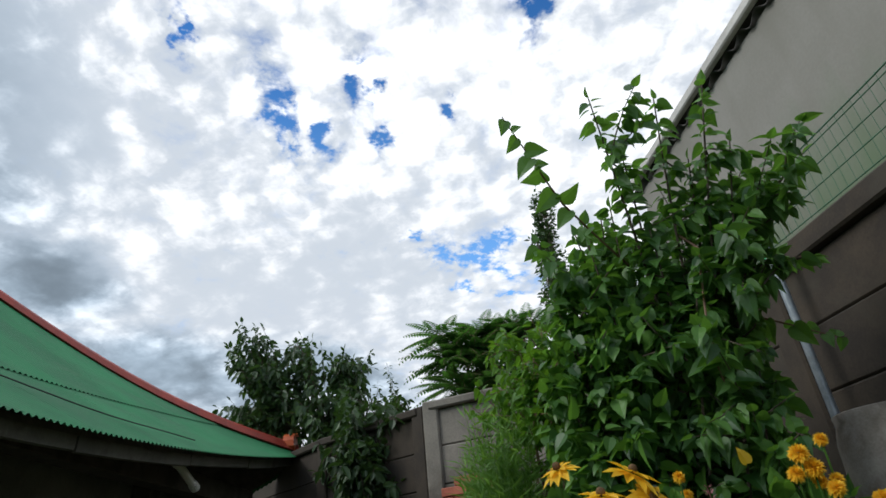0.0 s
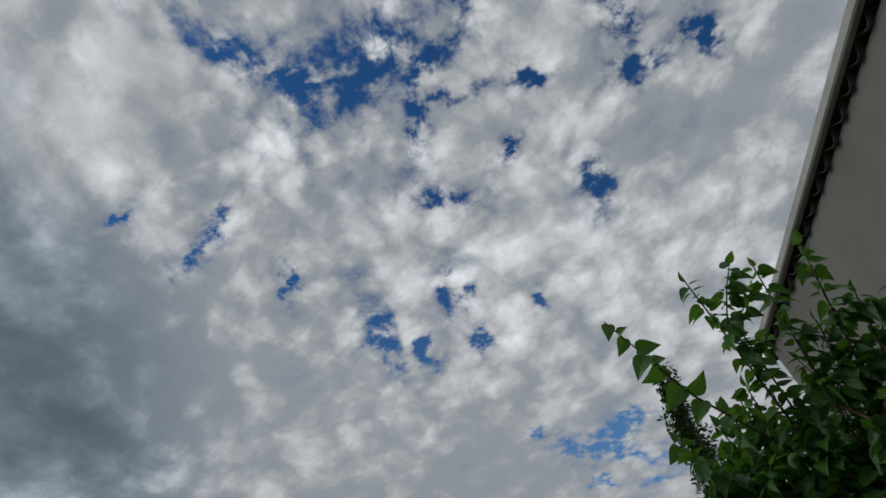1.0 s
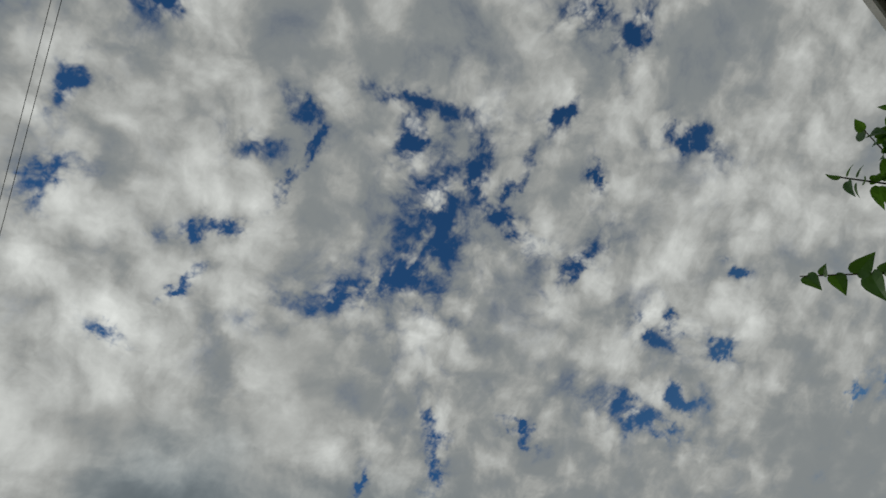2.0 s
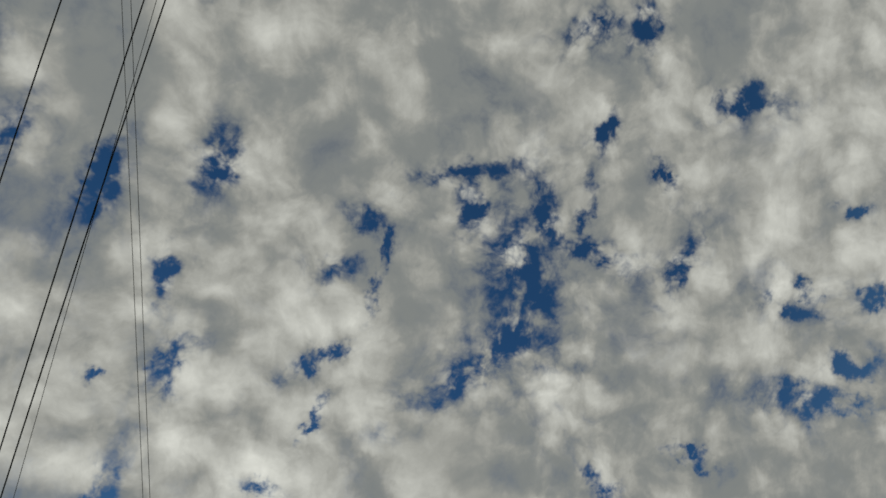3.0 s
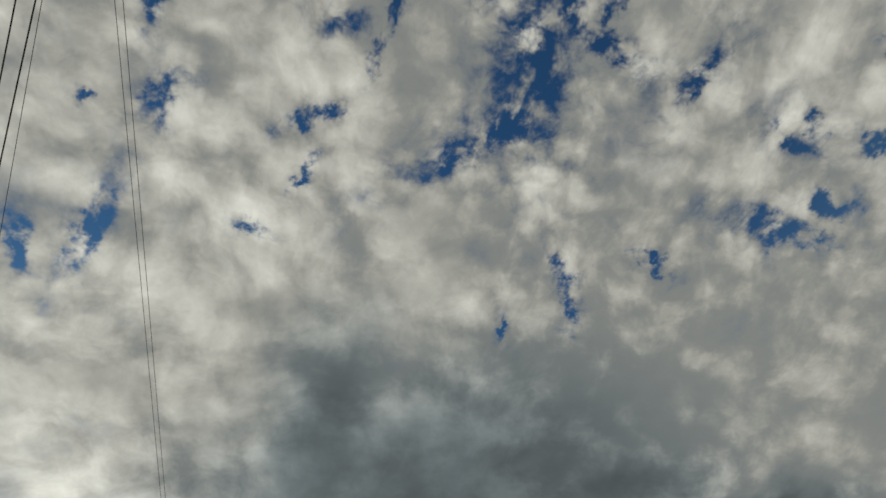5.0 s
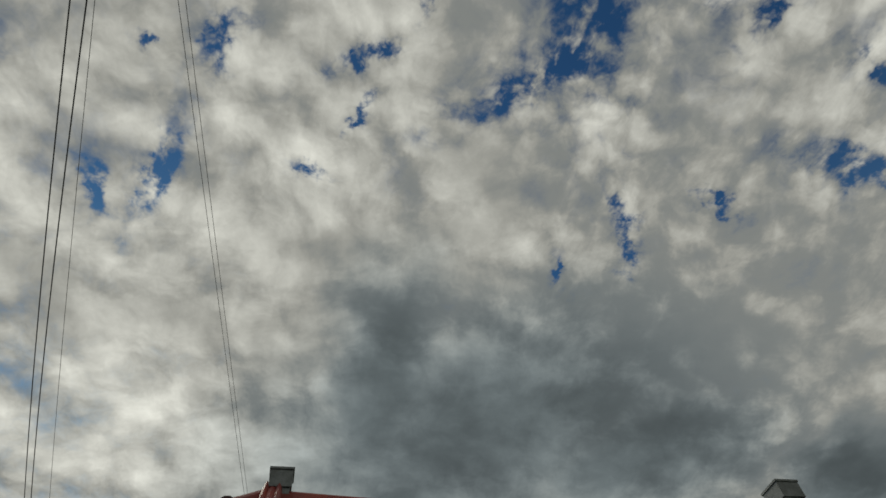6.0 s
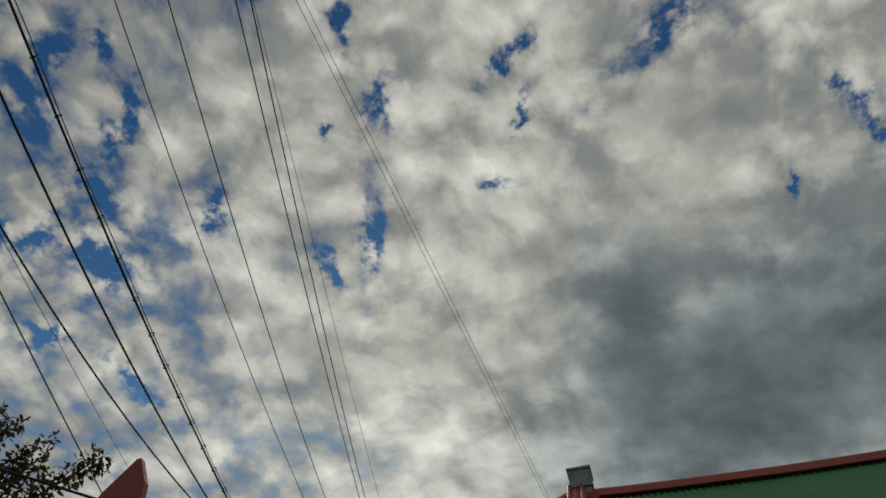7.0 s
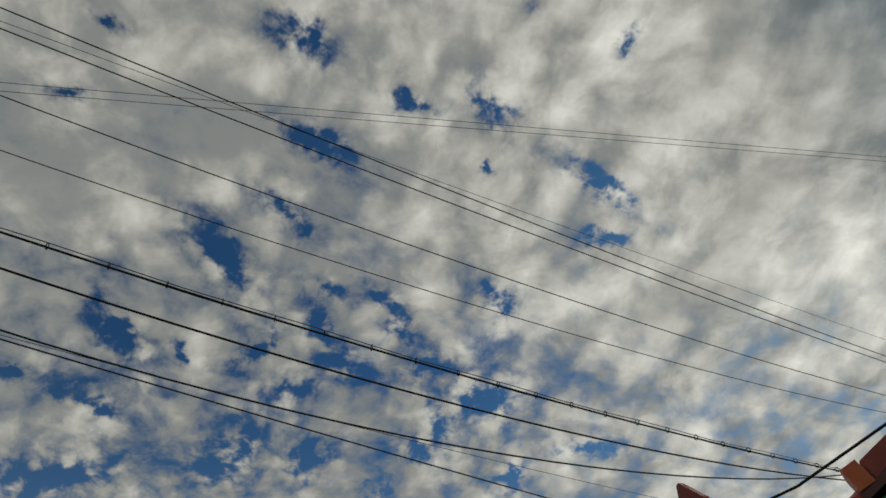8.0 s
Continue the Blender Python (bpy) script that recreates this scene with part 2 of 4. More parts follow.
haze = ramp(wt, sep.outputs[2], 0.80, 0.35)
air = mix(wt, m(wt, "MULTIPLY", haze, 0.32), air, (0.17, 0.33, 0.54))
ground_fade = ramp(wt, sep.outputs[2], -0.02, 0.03)
heaven = mix(wt, clear, cloud, air)
heaven = mix(wt, ground_fade, (0.10, 0.11, 0.09), heaven)
back = node(wt, "ShaderNodeBackground", heaven, 1.0)
wt.links.new(back.outputs[0], node(wt, "ShaderNodeOutputWorld").inputs[0])

sun = bpy.data.lights.new("sun", "SUN")
sun.energy, sun.angle, sun.color = 0.55, radians(25), (1.0, 0.95, 0.86)
new("sun", sun).matrix_world = look(sun_dir * 50, (0, 0, 0))

# ---- materials ----
def surface(name, dark, pale, rough=0.7, metal=0.0, scale=6.0, grain=90.0, bump=0.15, spread=(0.35, 0.65), stain=None, stain_scale=1.5, stain_at=(0.52, 0.7),
            vary=0.0, trans=0.0):
    """Two tones by a broad noise, fine grain and bump, and a stain with ragged edges; vary: brightness from piece to piece."""
    mat = bpy.data.materials.new(name)
    mat.use_nodes = True
    t = mat.node_tree
    bsdf = t.nodes["Principled BSDF"]
    where = node(t, "ShaderNodeTexCoord").outputs["Object"]
    broad, small = noise_tex(t, where, scale, 5.0, 0.6), noise_tex(t, where, grain, 3.0, 0.6)
    both = m(t, "ADD", m(t, "MULTIPLY", broad, 0.75), m(t, "MULTIPLY", small, 0.25))
    colour = mix(t, ramp(t, both, *spread), dark, pale)
    if stain:
        colour = mix(t, ramp(t, noise_tex(t, where, stain_scale, 7.0, 0.65, 0.4), *stain_at), colour, stain)
    if vary:
        rnd = node(t, "ShaderNodeObjectInfo").outputs["Random"]
        colour = mix(t, 1.0, colour, node(t, "ShaderNodeCombineColor", *[ramp(t, rnd, 0, 1, 1 - vary, 1 + vary, False)] * 3).outputs[0], "MULTIPLY")
    t.links.new(colour, bsdf.inputs["Base Color"])
    t.links.new(ramp(t, both, 0.2, 0.8, max(rough - 0.1, 0.05), min(rough + 0.1, 1), False), bsdf.inputs["Roughness"])
    bsdf.inputs["Metallic"].default_value = metal
    b = t.nodes.new("ShaderNodeBump")
    b.inputs["Strength"].default_value, b.inputs["Distance"].default_value = bump, 0.01
    t.links.new(both, b.inputs["Height"])
    t.links.new(b.outputs[0], bsdf.inputs["Normal"])
    return mat


def leaf_mat(name, deep, fresh, through_light=0.35, rough=0.45):
    """Leaves: hue from leaf to leaf, and light that passes through."""
    mat = bpy.data.materials.new(name)
    mat.use_nodes = True
    t = mat.node_tree
    bsdf, out = t.nodes["Principled BSDF"], t.nodes["Material Output"]
    rnd = node(t, "ShaderNodeNewGeometry").outputs["Random Per Island"]
    where = node(t, "ShaderNodeTexCoord").outputs["Object"]
    fac = m(t, "ADD", m(t, "MULTIPLY", m(t, "POWER", rnd, 1.8), 0.8), m(t, "MULTIPLY", noise_tex(t, where, 40.0, 3.0), 0.25))
    colour = mix(t, fac, deep, fresh)
    t.links.new(colour, bsdf.inputs["Base Color"])
    bsdf.inputs["Roughness"].default_value = rough
    glow = node(t, "ShaderNodeBsdfTranslucent", mix(t, 0.6, colour, (fresh[0] * 1.5, fresh[1] * 1.5, fresh[2] * 0.6)))
    mx = node(t, "ShaderNodeMixShader", through_light, bsdf.outputs[0], glow.outputs[0])
    t.links.new(mx.outputs[0], out.inputs[0])
    return mat


TIN_GREEN = surface("green_painted_tin", (0.014, 0.140, 0.047), (0.026, 0.205, 0.072), 0.66, 0.0, 2.0, 60, 0.08, stain=(0.05, 0.16, 0.070), stain_scale=2.2, stain_at=(0.55, 0.8), vary=0.10)
RED = surface("red_painted_tin", (0.24, 0.025, 0.015), (0.38, 0.05, 0.028), 0.5, 0.0, 5.0, 80, 0.1, stain=(0.22, 0.05, 0.035), stain_scale=4.0, stain_at=(0.55, 0.75), vary=0.08)
ORANGE = surface("orange_painted_tile", (0.5, 0.09, 0.025), (0.65, 0.14, 0.04), 0.5, 0.0, 6.0, 80, 0.1)
DARKRED = surface("dark_red_tile", (0.05, 0.012, 0.01), (0.09, 0.02, 0.015), 0.6, 0.0, 8.0, 80, 0.2)
STEEL = surface("galvanised_steel", (0.13, 0.14, 0.135), (0.24, 0.255, 0.25), 0.45, 0.6, 7.0, 60, 0.05, stain=(0.12, 0.11, 0.09), stain_scale=5.0)
PLASTER = surface("house_plaster", (0.12, 0.12, 0.11), (0.20, 0.195, 0.18), 0.85, 0.0, 2.0, 60, 0.2)
FASCIA = surface("dull_grey_board", (0.10, 0.10, 0.09), (0.17, 0.165, 0.15), 0.8, 0.0, 3.0, 60, 0.2, stain=(0.06, 0.055, 0.05), stain_scale=2.5, vary=0.15)
OLD_WOOD = surface("dark_old_timber", (0.04, 0.034, 0.028), (0.09, 0.076, 0.062), 0.75, 0.0, 9.0, 70, 0.3)
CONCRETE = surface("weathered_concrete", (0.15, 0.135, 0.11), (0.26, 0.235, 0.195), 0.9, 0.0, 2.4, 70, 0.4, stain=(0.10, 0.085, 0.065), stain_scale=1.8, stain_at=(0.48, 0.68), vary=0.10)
# the east wall's dark stained tone; on wall_west it also carries painted shade
CONCRETE_DARK = surface("dark_shaded_concrete", (0.026, 0.020, 0.014), (0.058, 0.044, 0.030), 0.9, 0.0, 3.0, 70, 0.4, stain=(0.05, 0.042, 0.03), stain_scale=2.3, stain_at=(0.5, 0.7), vary=0.10)
MORTAR = surface("dark_joint", (0.05, 0.045, 0.035), (0.09, 0.08, 0.065), 0.95)
GREY_WALL = surface("grey_rendered_wall", (0.19, 0.18, 0.152), (0.235, 0.225, 0.197), 0.85, 0.0, 1.2, 50, 0.1)
VERGE = surface("pale_cement_verge", (0.40, 0.38, 0.35), (0.52, 0.50, 0.46), 0.85, 0.0, 5.0, 80, 0.2)
SHEET_DARK = surface("dark_cement_sheet", (0.06, 0.055, 0.05), (0.11, 0.10, 0.09), 0.9, 0.0, 8.0)
GREEN_WIRE = surface("green_coated_wire", (0.015, 0.075, 0.032), (0.025, 0.11, 0.048), 0.5)
GREEN_PLASTIC = surface("green_plastic", (0.02, 0.33, 0.09), (0.03, 0.42, 0.12), 0.4)
PIPE_GREY = surface("grey_zinc_pipe", (0.19, 0.22, 0.24), (0.31, 0.345, 0.365), 0.45, 0.35, 8.0, 60, 0.05, stain=(0.2, 0.2, 0.19), stain_scale=7.0)
WHITE_PVC = surface("white_plastic", (0.62, 0.62, 0.60), (0.75, 0.75, 0.72), 0.45)
BLUE_PVC = surface("pale_blue_plastic", (0.20, 0.40, 0.46), (0.28, 0.50, 0.56), 0.45)
BLACK_CABLE = surface("black_cable", (0.012, 0.012, 0.012), (0.03, 0.03, 0.03), 0.6)
GREY_CABLE = surface("grey_bare_wire", (0.07, 0.07, 0.07), (0.13, 0.13, 0.13), 0.5, 0.3)
BARK = surface("brown_bark", (0.05, 0.038, 0.026), (0.12, 0.095, 0.07), 0.9, 0.0, 12.0, 60, 0.5)
TWIG = surface("reddish_twig", (0.13, 0.075, 0.045), (0.22, 0.14, 0.085), 0.8, 0.0, 12.0)
BRICK = surface("red_brick", (0.26, 0.075, 0.045), (0.40, 0.13, 0.08), 0.9, 0.0, 12.0, 90, 0.4, vary=0.2)
POT = surface("pale_sacking_tub", (0.26, 0.225, 0.18), (0.42, 0.37, 0.31), 0.9, 0.0, 9.0, 120, 0.5, stain=(0.16, 0.13, 0.10), stain_scale=5.0, stain_at=(0.5, 0.7))
SOIL = surface("earth_and_grass", (0.045, 0.06, 0.02), (0.10, 0.11, 0.045), 0.95, 0.0, 0.8, 30, 0.5, stain=(0.12, 0.09, 0.06), stain_scale=0.5)
YELLOW = leaf_mat("golden_petals", (0.78, 0.46, 0.010), (0.90, 0.62, 0.03), 0.3, 0.6)
BROWN_EYE = surface("brown_flower_eye", (0.07, 0.035, 0.012), (0.16, 0.09, 0.03), 0.9, 0.0, 60.0)
LILAC = leaf_mat("heart_shaped_leaves", (0.015, 0.055, 0.018), (0.15, 0.32, 0.05), 0.36)
LIME = leaf_mat("fresh_green_leaves", (0.055, 0.15, 0.016), (0.15, 0.30, 0.03), 0.42)
PERSIMMON = leaf_mat("dark_glossy_leaves", (0.020, 0.048, 0.014), (0.06, 0.12, 0.03), 0.25)
SUMAC = leaf_mat("feathered_leaves", (0.035, 0.10, 0.024), (0.085, 0.21, 0.045), 0.4)
AUTUMN = leaf_mat("green_brown_leaves", (0.025, 0.045, 0.014), (0.12, 0.075, 0.025), 0.3)
FEATHER = leaf_mat("feathery_foliage", (0.09, 0.20, 0.03), (0.20, 0.36, 0.08), 0.45)
PINK = leaf_mat("pink_blossom", (0.35, 0.12, 0.14), (0.5, 0.25, 0.25), 0.3)


# ---- mesh helpers ----
def link_mesh(name, bm, material, smooth=False):
    me = bpy.data.meshes.new(name)
    bm.to_mesh(me)
    bm.free()
    for mt in material if isinstance(material, (list, tuple)) else [material]:
        me.materials.append(mt)
    if smooth:
        for p in me.polygons:
            p.use_smooth = True
    return new(name, me)


def part(name, bm, material, parent, label="", smooth=False):
    ob = link_mesh(name, bm, material, smooth)
    ob.parent = parent
    return tagged(ob, label)


def raw(name, verts, faces, material, parent=None, label="", smooth=False):
    me = bpy.data.meshes.new(name)
    me.from_pydata([tuple(v) for v in verts], [], faces)
    me.materials.append(material)
    if smooth:
        for p in me.polygons:
            p.use_smooth = True
    ob = new(name, me)
    ob.parent = parent
    return tagged(ob, label)


def box(bm, size, at, turn=0.0, bevel=0.006, tilt=(0, 0)):
    got = bmesh.ops.create_cube(bm, size=1.0)["verts"]
    bmesh.ops.scale(bm, vec=size, verts=got)
    if bevel:
        edges = list({e for v in got for e in v.link_edges})
        got = list({v for f in bmesh.ops.bevel(bm, geom=edges, offset=bevel, segments=1, affect="EDGES")["faces"] for v in f.verts} |
                   {v for v in got if v.is_valid})
    bmesh.ops.transform(bm, matrix=pose(*at, tilt[0], tilt[1], turn), verts=got)


def tube(bm, pts, r0, r1=None, sides=8, cap=True):
    """A tapered tube along points."""
    r1 = r0 if r1 is None else r1
    pts = [Vector(p) for p in pts]
    rings, side = [], None
    for k, p in enumerate(pts):
        d = (pts[min(k + 1, len(pts) - 1)] - pts[max(k - 1, 0)]).normalized()
        if side is None:
            side = d.orthogonal().normalized()
        side = (side - d * side.dot(d)).normalized()
        up = d.cross(side)
        r = r0 + (r1 - r0) * k / (len(pts) - 1)
        rings.append([bm.verts.new(p + (side * math.cos(a) + up * math.sin(a)) * r) for a in (2 * math.pi * j / sides for j in range(sides))])
    for a, b in zip(rings, rings[1:]):
        for j in range(sides):
            bm.faces.new((a[j], a[(j + 1) % sides], b[(j + 1) % sides], b[j]))
    if cap:
        bm.faces.new(rings[0][::-1])
        bm.faces.new(rings[-1])


def empty(name, at, label, category, group="", kind="", turn=0.0):
    ob = new(name)
    ob.matrix_world = pose(*at, 0, 0, turn)
    return tagged(ob, label, category, group, kind)


# ---- ground ----
def rise(x, y):
    """The garden bed climbs from the yard to the far wall."""
    def s(a, lo, hi):
        a = min(max((a - lo) / (hi - lo), 0), 1)
        return a * a * (3 - 2 * a)
    return 1.15 * s(y, 1.2, 4.0) * s(x, -0.9, 0.3) * (1 - s(x, 8, 14)) * (1 - s(y, 12, 20)) + noise.noise((x * 0.7, y * 0.7, 0)) * 0.03


def axis_steps():
    near = [k * 0.25 - 10 for k in range(81)]
    far, d = [], 10.0
    while d < 1800:
        d *= 1.35
        far.append(d)
    return [-d for d in reversed(far)] + near + far


xs = axis_steps()
gv = [(x, y, rise(x, y)) for y in xs for x in xs]
gf = [(j * len(xs) + i, j * len(xs) + i + 1, (j + 1) * len(xs) + i + 1, (j + 1) * len(xs) + i) for j in range(len(xs) - 1) for i in range(len(xs) - 1)]
tagged(raw("ground", gv, gf, SOIL, smooth=True), "earth yard and raised garden bed with thin grass", "ground", kind="structure")

# ---- the house: its own axes, s along the eave, d back from the camera's side ----
AX = Vector((math.sin(radians(6.8)), math.cos(radians(6.8)), 0))
BK = Vector((-AX.y, AX.x, 0))
LEN, DEEP, RIDGE_Z = 9.48, 4.50, 3.84
CORNER = Vector((-2.02, -2.53, 0))
HALF = DEEP / 2
NEAR = 2.60      # the near hip end runs further in


def ridge_z(s):
    u = (s - LEN / 2) / (LEN / 2 - HALF)
    return RIDGE_Z - 0.10 * (1 - min(abs(u), 1) ** 2)


def eave_z(u, length):
    """Height of the eave: level in the middle, swept up to the corners."""
    k = abs(u - length / 2) / (length / 2)
    return 2.05 + 0.55 * k ** (1.5 if length > 6 and u > length / 2 else 3.0)


def hip_limit(side, u):
    """How far up the slope the roof reaches at u, before a hip cuts it off."""
    if side == 0:
        return min(u / NEAR, (LEN - u) / HALF, 1.0)
    if side == 2:
        return min(u / HALF, (LEN - u) / NEAR, 1.0)
    return min(u / HALF, (DEEP - u) / HALF, 1.0)


def roof_point(side, u, w, lift=0.0):
    """side 0 front, 1 far end, 2 back, 3 near end; u along its eave, w from eave (0) to ridge (1)."""
    length = LEN if side % 2 == 0 else DEEP
    lim = hip_limit(side, u)
    top = ridge_z(u) if side % 2 == 0 else RIDGE_Z
    z0 = eave_z(length - u if side == 2 else u, length)
    f = w - 0.07 * math.sin(math.pi * min(w, 1))
    hip_w = lim
    z = z0 + (top - z0) * f if lim >= 1 else None
    if z is None:
        # under the hips the eave's sweep fades out towards the hip line
        zh = HIP(hip_w, side == 1 or (side == 0 and u > length / 2) or (side == 2 and u < length / 2))
        f_h = hip_w - 0.07 * math.sin(math.pi * hip_w)
        f_r = f / f_h if f_h > 1e-4 else 1.0
        z = z0 + (zh - z0) * min(f_r, 1.0)
    o = w * HALF
    s, d = {0: (u, o), 1: (LEN - o, u), 2: (LEN - u, DEEP - o), 3: (w * NEAR, DEEP - u)}[side]
    return CORNER + AX * s + BK * d + Vector((0, 0, z + lift))


def HIP(w, far):
    """Height of a hip rafter from the corner (0) to the ridge (1): a slack curve."""
    return 2.60 + (RIDGE_Z - 2.60) * ((w - 0.135 * math.sin(math.pi * w)) if far else w ** 2.1)


house = empty("house", CORNER, "low house with green corrugated tin roof and red ridge caps", "house", turn=-6.8)
hinv = house.matrix_world.inverted()


def house_part(name, verts, faces, material, label="", smooth=False):
    return raw(name, [hinv @ Vector(v) for v in verts], faces, material, house, label, smooth)


PITCH = 0.046
for side in range(4):
    length = LEN if side % 2 == 0 else DEEP
    wide = PITCH * 17
    for course, (w0, w1) in enumerate(((-0.02, 0.31), (0.298, 1.0))):
        u0 = 0.0
        while u0 < length - 1e-6:
            u1 = min(u0 + wide + (0.03 if u0 + wide < length else 0), length)
            steps = max(2, int((u1 - u0) / PITCH * 6))
            vs, fs = [], []
            cols = []
            for k in range(steps + 1):
                u = u0 + (u1 - u0) * k / steps
                top = min(w1, hip_limit(side, u))
                wave = 0.0065 * math.cos(2 * math.pi * u / PITCH) + 0.012 * course - 0.004 * (1 if k > steps - 4 else 0)
                if top <= w0 + 0.002:
                    cols.append(None)
                    continue
                col = []
                for j in range(5):
                    w = w0 + (top - w0) * j / 4
                    col.append(len(vs))
                    vs.append(roof_point(side, u, w, wave))
                cols.append(col)
            for a, b in zip(cols, cols[1:]):
                if a and b:
                    fs += [(a[j], b[j], b[j + 1], a[j + 1]) for j in range(4)]
            if fs:
                house_part("roof_sheet", vs, fs, TIN_GREEN, smooth=True)
            u0 += wide


def cap_run(name, pts, width, material, label=""):
    """A folded ridge cap along points, standing a little above the sheets."""
    vs, fs = [], []
    prof = [(-1.0, -0.03), (-0.62, 0.035), (-0.30, 0.055), (0.0, 0.068), (0.30, 0.055), (0.62, 0.035), (1.0, -0.03), (0.55, -0.035), (-0.55, -0.035)]
    for k, p in enumerate(pts):
        d = (pts[min(k + 1, len(pts) - 1)] - pts[max(k - 1, 0)])
        side = Vector((d.y, -d.x, 0)).normalized()
        for a, h in prof:
            vs.append(p + side * a * width + Vector((0, 0, h)))
    n = len(prof)
    for k in range(len(pts) - 1):
        fs += [(k * n + j, k * n + (j + 1) % n, (k + 1) * n + (j + 1) % n, (k + 1) * n + j) for j in range(n)]
    fs += [tuple(range(n))[::-1], tuple(range((len(pts) - 1) * n, len(pts) * n))]
    return house_part(name, vs, fs, material, label)


ridge_pts = [CORNER + AX * s + BK * HALF + Vector((0, 0, ridge_z(s) + 0.02)) for s in (NEAR - 0.05 + (LEN - HALF - NEAR + 0.1) * k / 14 for k in range(15))]
for k in range(0, 14, 2):
    cap_run("ridge_cap", ridge_pts[k:k + 3], 0.068 + 0.002 * (k % 4), RED, "red painted ridge cap" if k == 0 else "")


def hip_point(corner, w, lift=0.03):
    s, d = {0: (w * NEAR, w * HALF), 1: (LEN - w * HALF, w * HALF), 2: (LEN - w * HALF, DEEP - w * HALF), 3: (w * NEAR, DEEP - w * HALF)}[corner]
    return CORNER + AX * s + BK * d + Vector((0, 0, HIP(w, corner in (1, 2)) + lift))


for corner in range(4):
    for k in range(4):
        cap_run("hip_cap", [hip_point(corner, 0.02 + (k + j / 3) * 0.245) for j in range(4)], 0.068 + 0.002 * (k % 2), RED, "red painted hip cap" if k == 0 else "")
# soffit boards, eave beam and walls
for side in range(4):
    length = LEN if side % 2 == 0 else DEEP
    vs, fs = [], []
    n = 24
    for k in range(n + 1):
        u = length * k / n
        lim = min(hip_limit(side, u), 0.34)
        for w, dz in ((0.012, -0.025), (0.012, -0.055), (lim, -0.085), (lim, -0.05)):
            vs.append(roof_point(side, u, w, dz))
    for k in range(n):
        fs += [(4 * k + j, 4 * k + (j + 1) % 4, 4 * k + 4 + (j + 1) % 4, 4 * k + 4 + j) for j in range(4)]
    house_part("soffit", vs, fs, OLD_WOOD, "dark timber soffit")


def at_house(s, d, z):
    return CORNER + AX * s + BK * d + Vector((0, 0, z))


def house_box(name, size, s, d, z, material, label="", bevel=0.006, parent=None, turn=0.0, tilt=(0, 0)):
    bm = bmesh.new()
    box(bm, size, (s, d, z), turn, bevel, tilt)
    bmesh.ops.transform(bm, matrix=Matrix(((0, -1, 0, 0), (1, 0, 0, 0), (0, 0, 1, 0), (0, 0, 0, 1))), verts=bm.verts)
    return part(name, bm, material, parent or house, label)


EAVE_CUTS = [0.05, 1.9, 3.7, 5.5, 6.75, 7.9, 8.75, LEN - 0.12]
for k, (u0, u1) in enumerate(zip(EAVE_CUTS, EAVE_CUTS[1:])):
    vs, fs = [], []
    for i in range(9):
        u = u0 + 0.008 + (u1 - u0 - 0.016) * i / 8
        q = roof_point(0, u, 0.02, 0.0)
        for d, z in ((0.0, -0.045), (0.004, -0.125), (0.024, -0.130), (0.022, -0.045)):
            vs.append(q + BK * d + Vector((0, 0, z - 0.006 * (k % 2))))
    for i in range(8):
        fs += [(4 * i + j, 4 * i + (j + 1) % 4, 4 * i + 4 + (j + 1) % 4, 4 * i + 4 + j) for j in range(4)]
    fs += [(0, 1, 2, 3), (35, 34, 33, 32)]
    house_part("fascia", vs, fs, FASCIA, "dull grey fascia board under the eave" if k == 0 else "")
INSET = 0.62
for name, size, s, d in (("house_wall", (LEN - 2 * INSET, 0.18, 2.34), LEN / 2, INSET + 0.09), ("house_wall", (LEN - 2 * INSET, 0.18, 2.34), LEN / 2, DEEP - INSET - 0.09),
                         ("house_wall", (0.18, DEEP - 2 * INSET - 0.37, 2.34), INSET + 0.09, HALF), ("house_wall", (0.18, DEEP - 2 * INSET - 0.37, 2.34), LEN - INSET - 0.09, HALF)):
    house_box(name, size, s, d, 1.12, PLASTER, "dull plastered wall in shade")
for s in (INSET, 2.9, 5.1, 7.2, LEN - INSET):
    house_box("post", (0.14, 0.14, 2.30), s, INSET - 0.075, 1.10, OLD_WOOD, "dark timber post")
house_box("eave_beam", (LEN - 2 * INSET, 0.13, 0.16), LEN / 2, INSET - 0.24, 2.10, OLD_WOOD, "dark timber eave beam")


def chimney(s, wide, base, top, lean):
    """A square sheet-metal flue with a flanged rim, through the ridge."""
    ob = empty("flue", at_house(s, HALF, base), "square galvanised metal flue standing on the red ridge", "flue", "flues on the ridge", turn=-6.8)
    w = wide / 2
    h = top - base

    def shell(name, z0, z1, grow, material, label=""):
        bm = bmesh.new()
        rows = []
        for z, q in ((z0, w + grow), (z1, w + grow), (z1, w + grow - 0.008), (z0, w + grow - 0.008)):
            rows.append([bm.verts.new((x * q + lean * z, y * q, z)) for x, y in ((-1, -1), (1, -1), (1, 1), (-1, 1))])
        for a, b in zip(rows, rows[1:] + rows[:1]):
            for j in range(4):
                bm.faces.new((a[j], a[(j + 1) % 4], b[(j + 1) % 4], b[j]))
        return part(name, bm, material, ob, label)
    shell("duct", -0.12, h - 0.13, 0.0, STEEL)
    shell("hood", h - 0.15, h, 0.012, STEEL, "weathered grey metal hood")
    shell("rim", h - 0.012, h + 0.006, 0.02, STEEL)
    shell("flashing", -0.12, 0.05, 0.03, RED, "red painted flashing")
    return ob


chimney(2.63, 0.14, 3.76, 4.03, 0.0)
chimney(6.97, 0.20, 3.80, 4.08, 0.05)


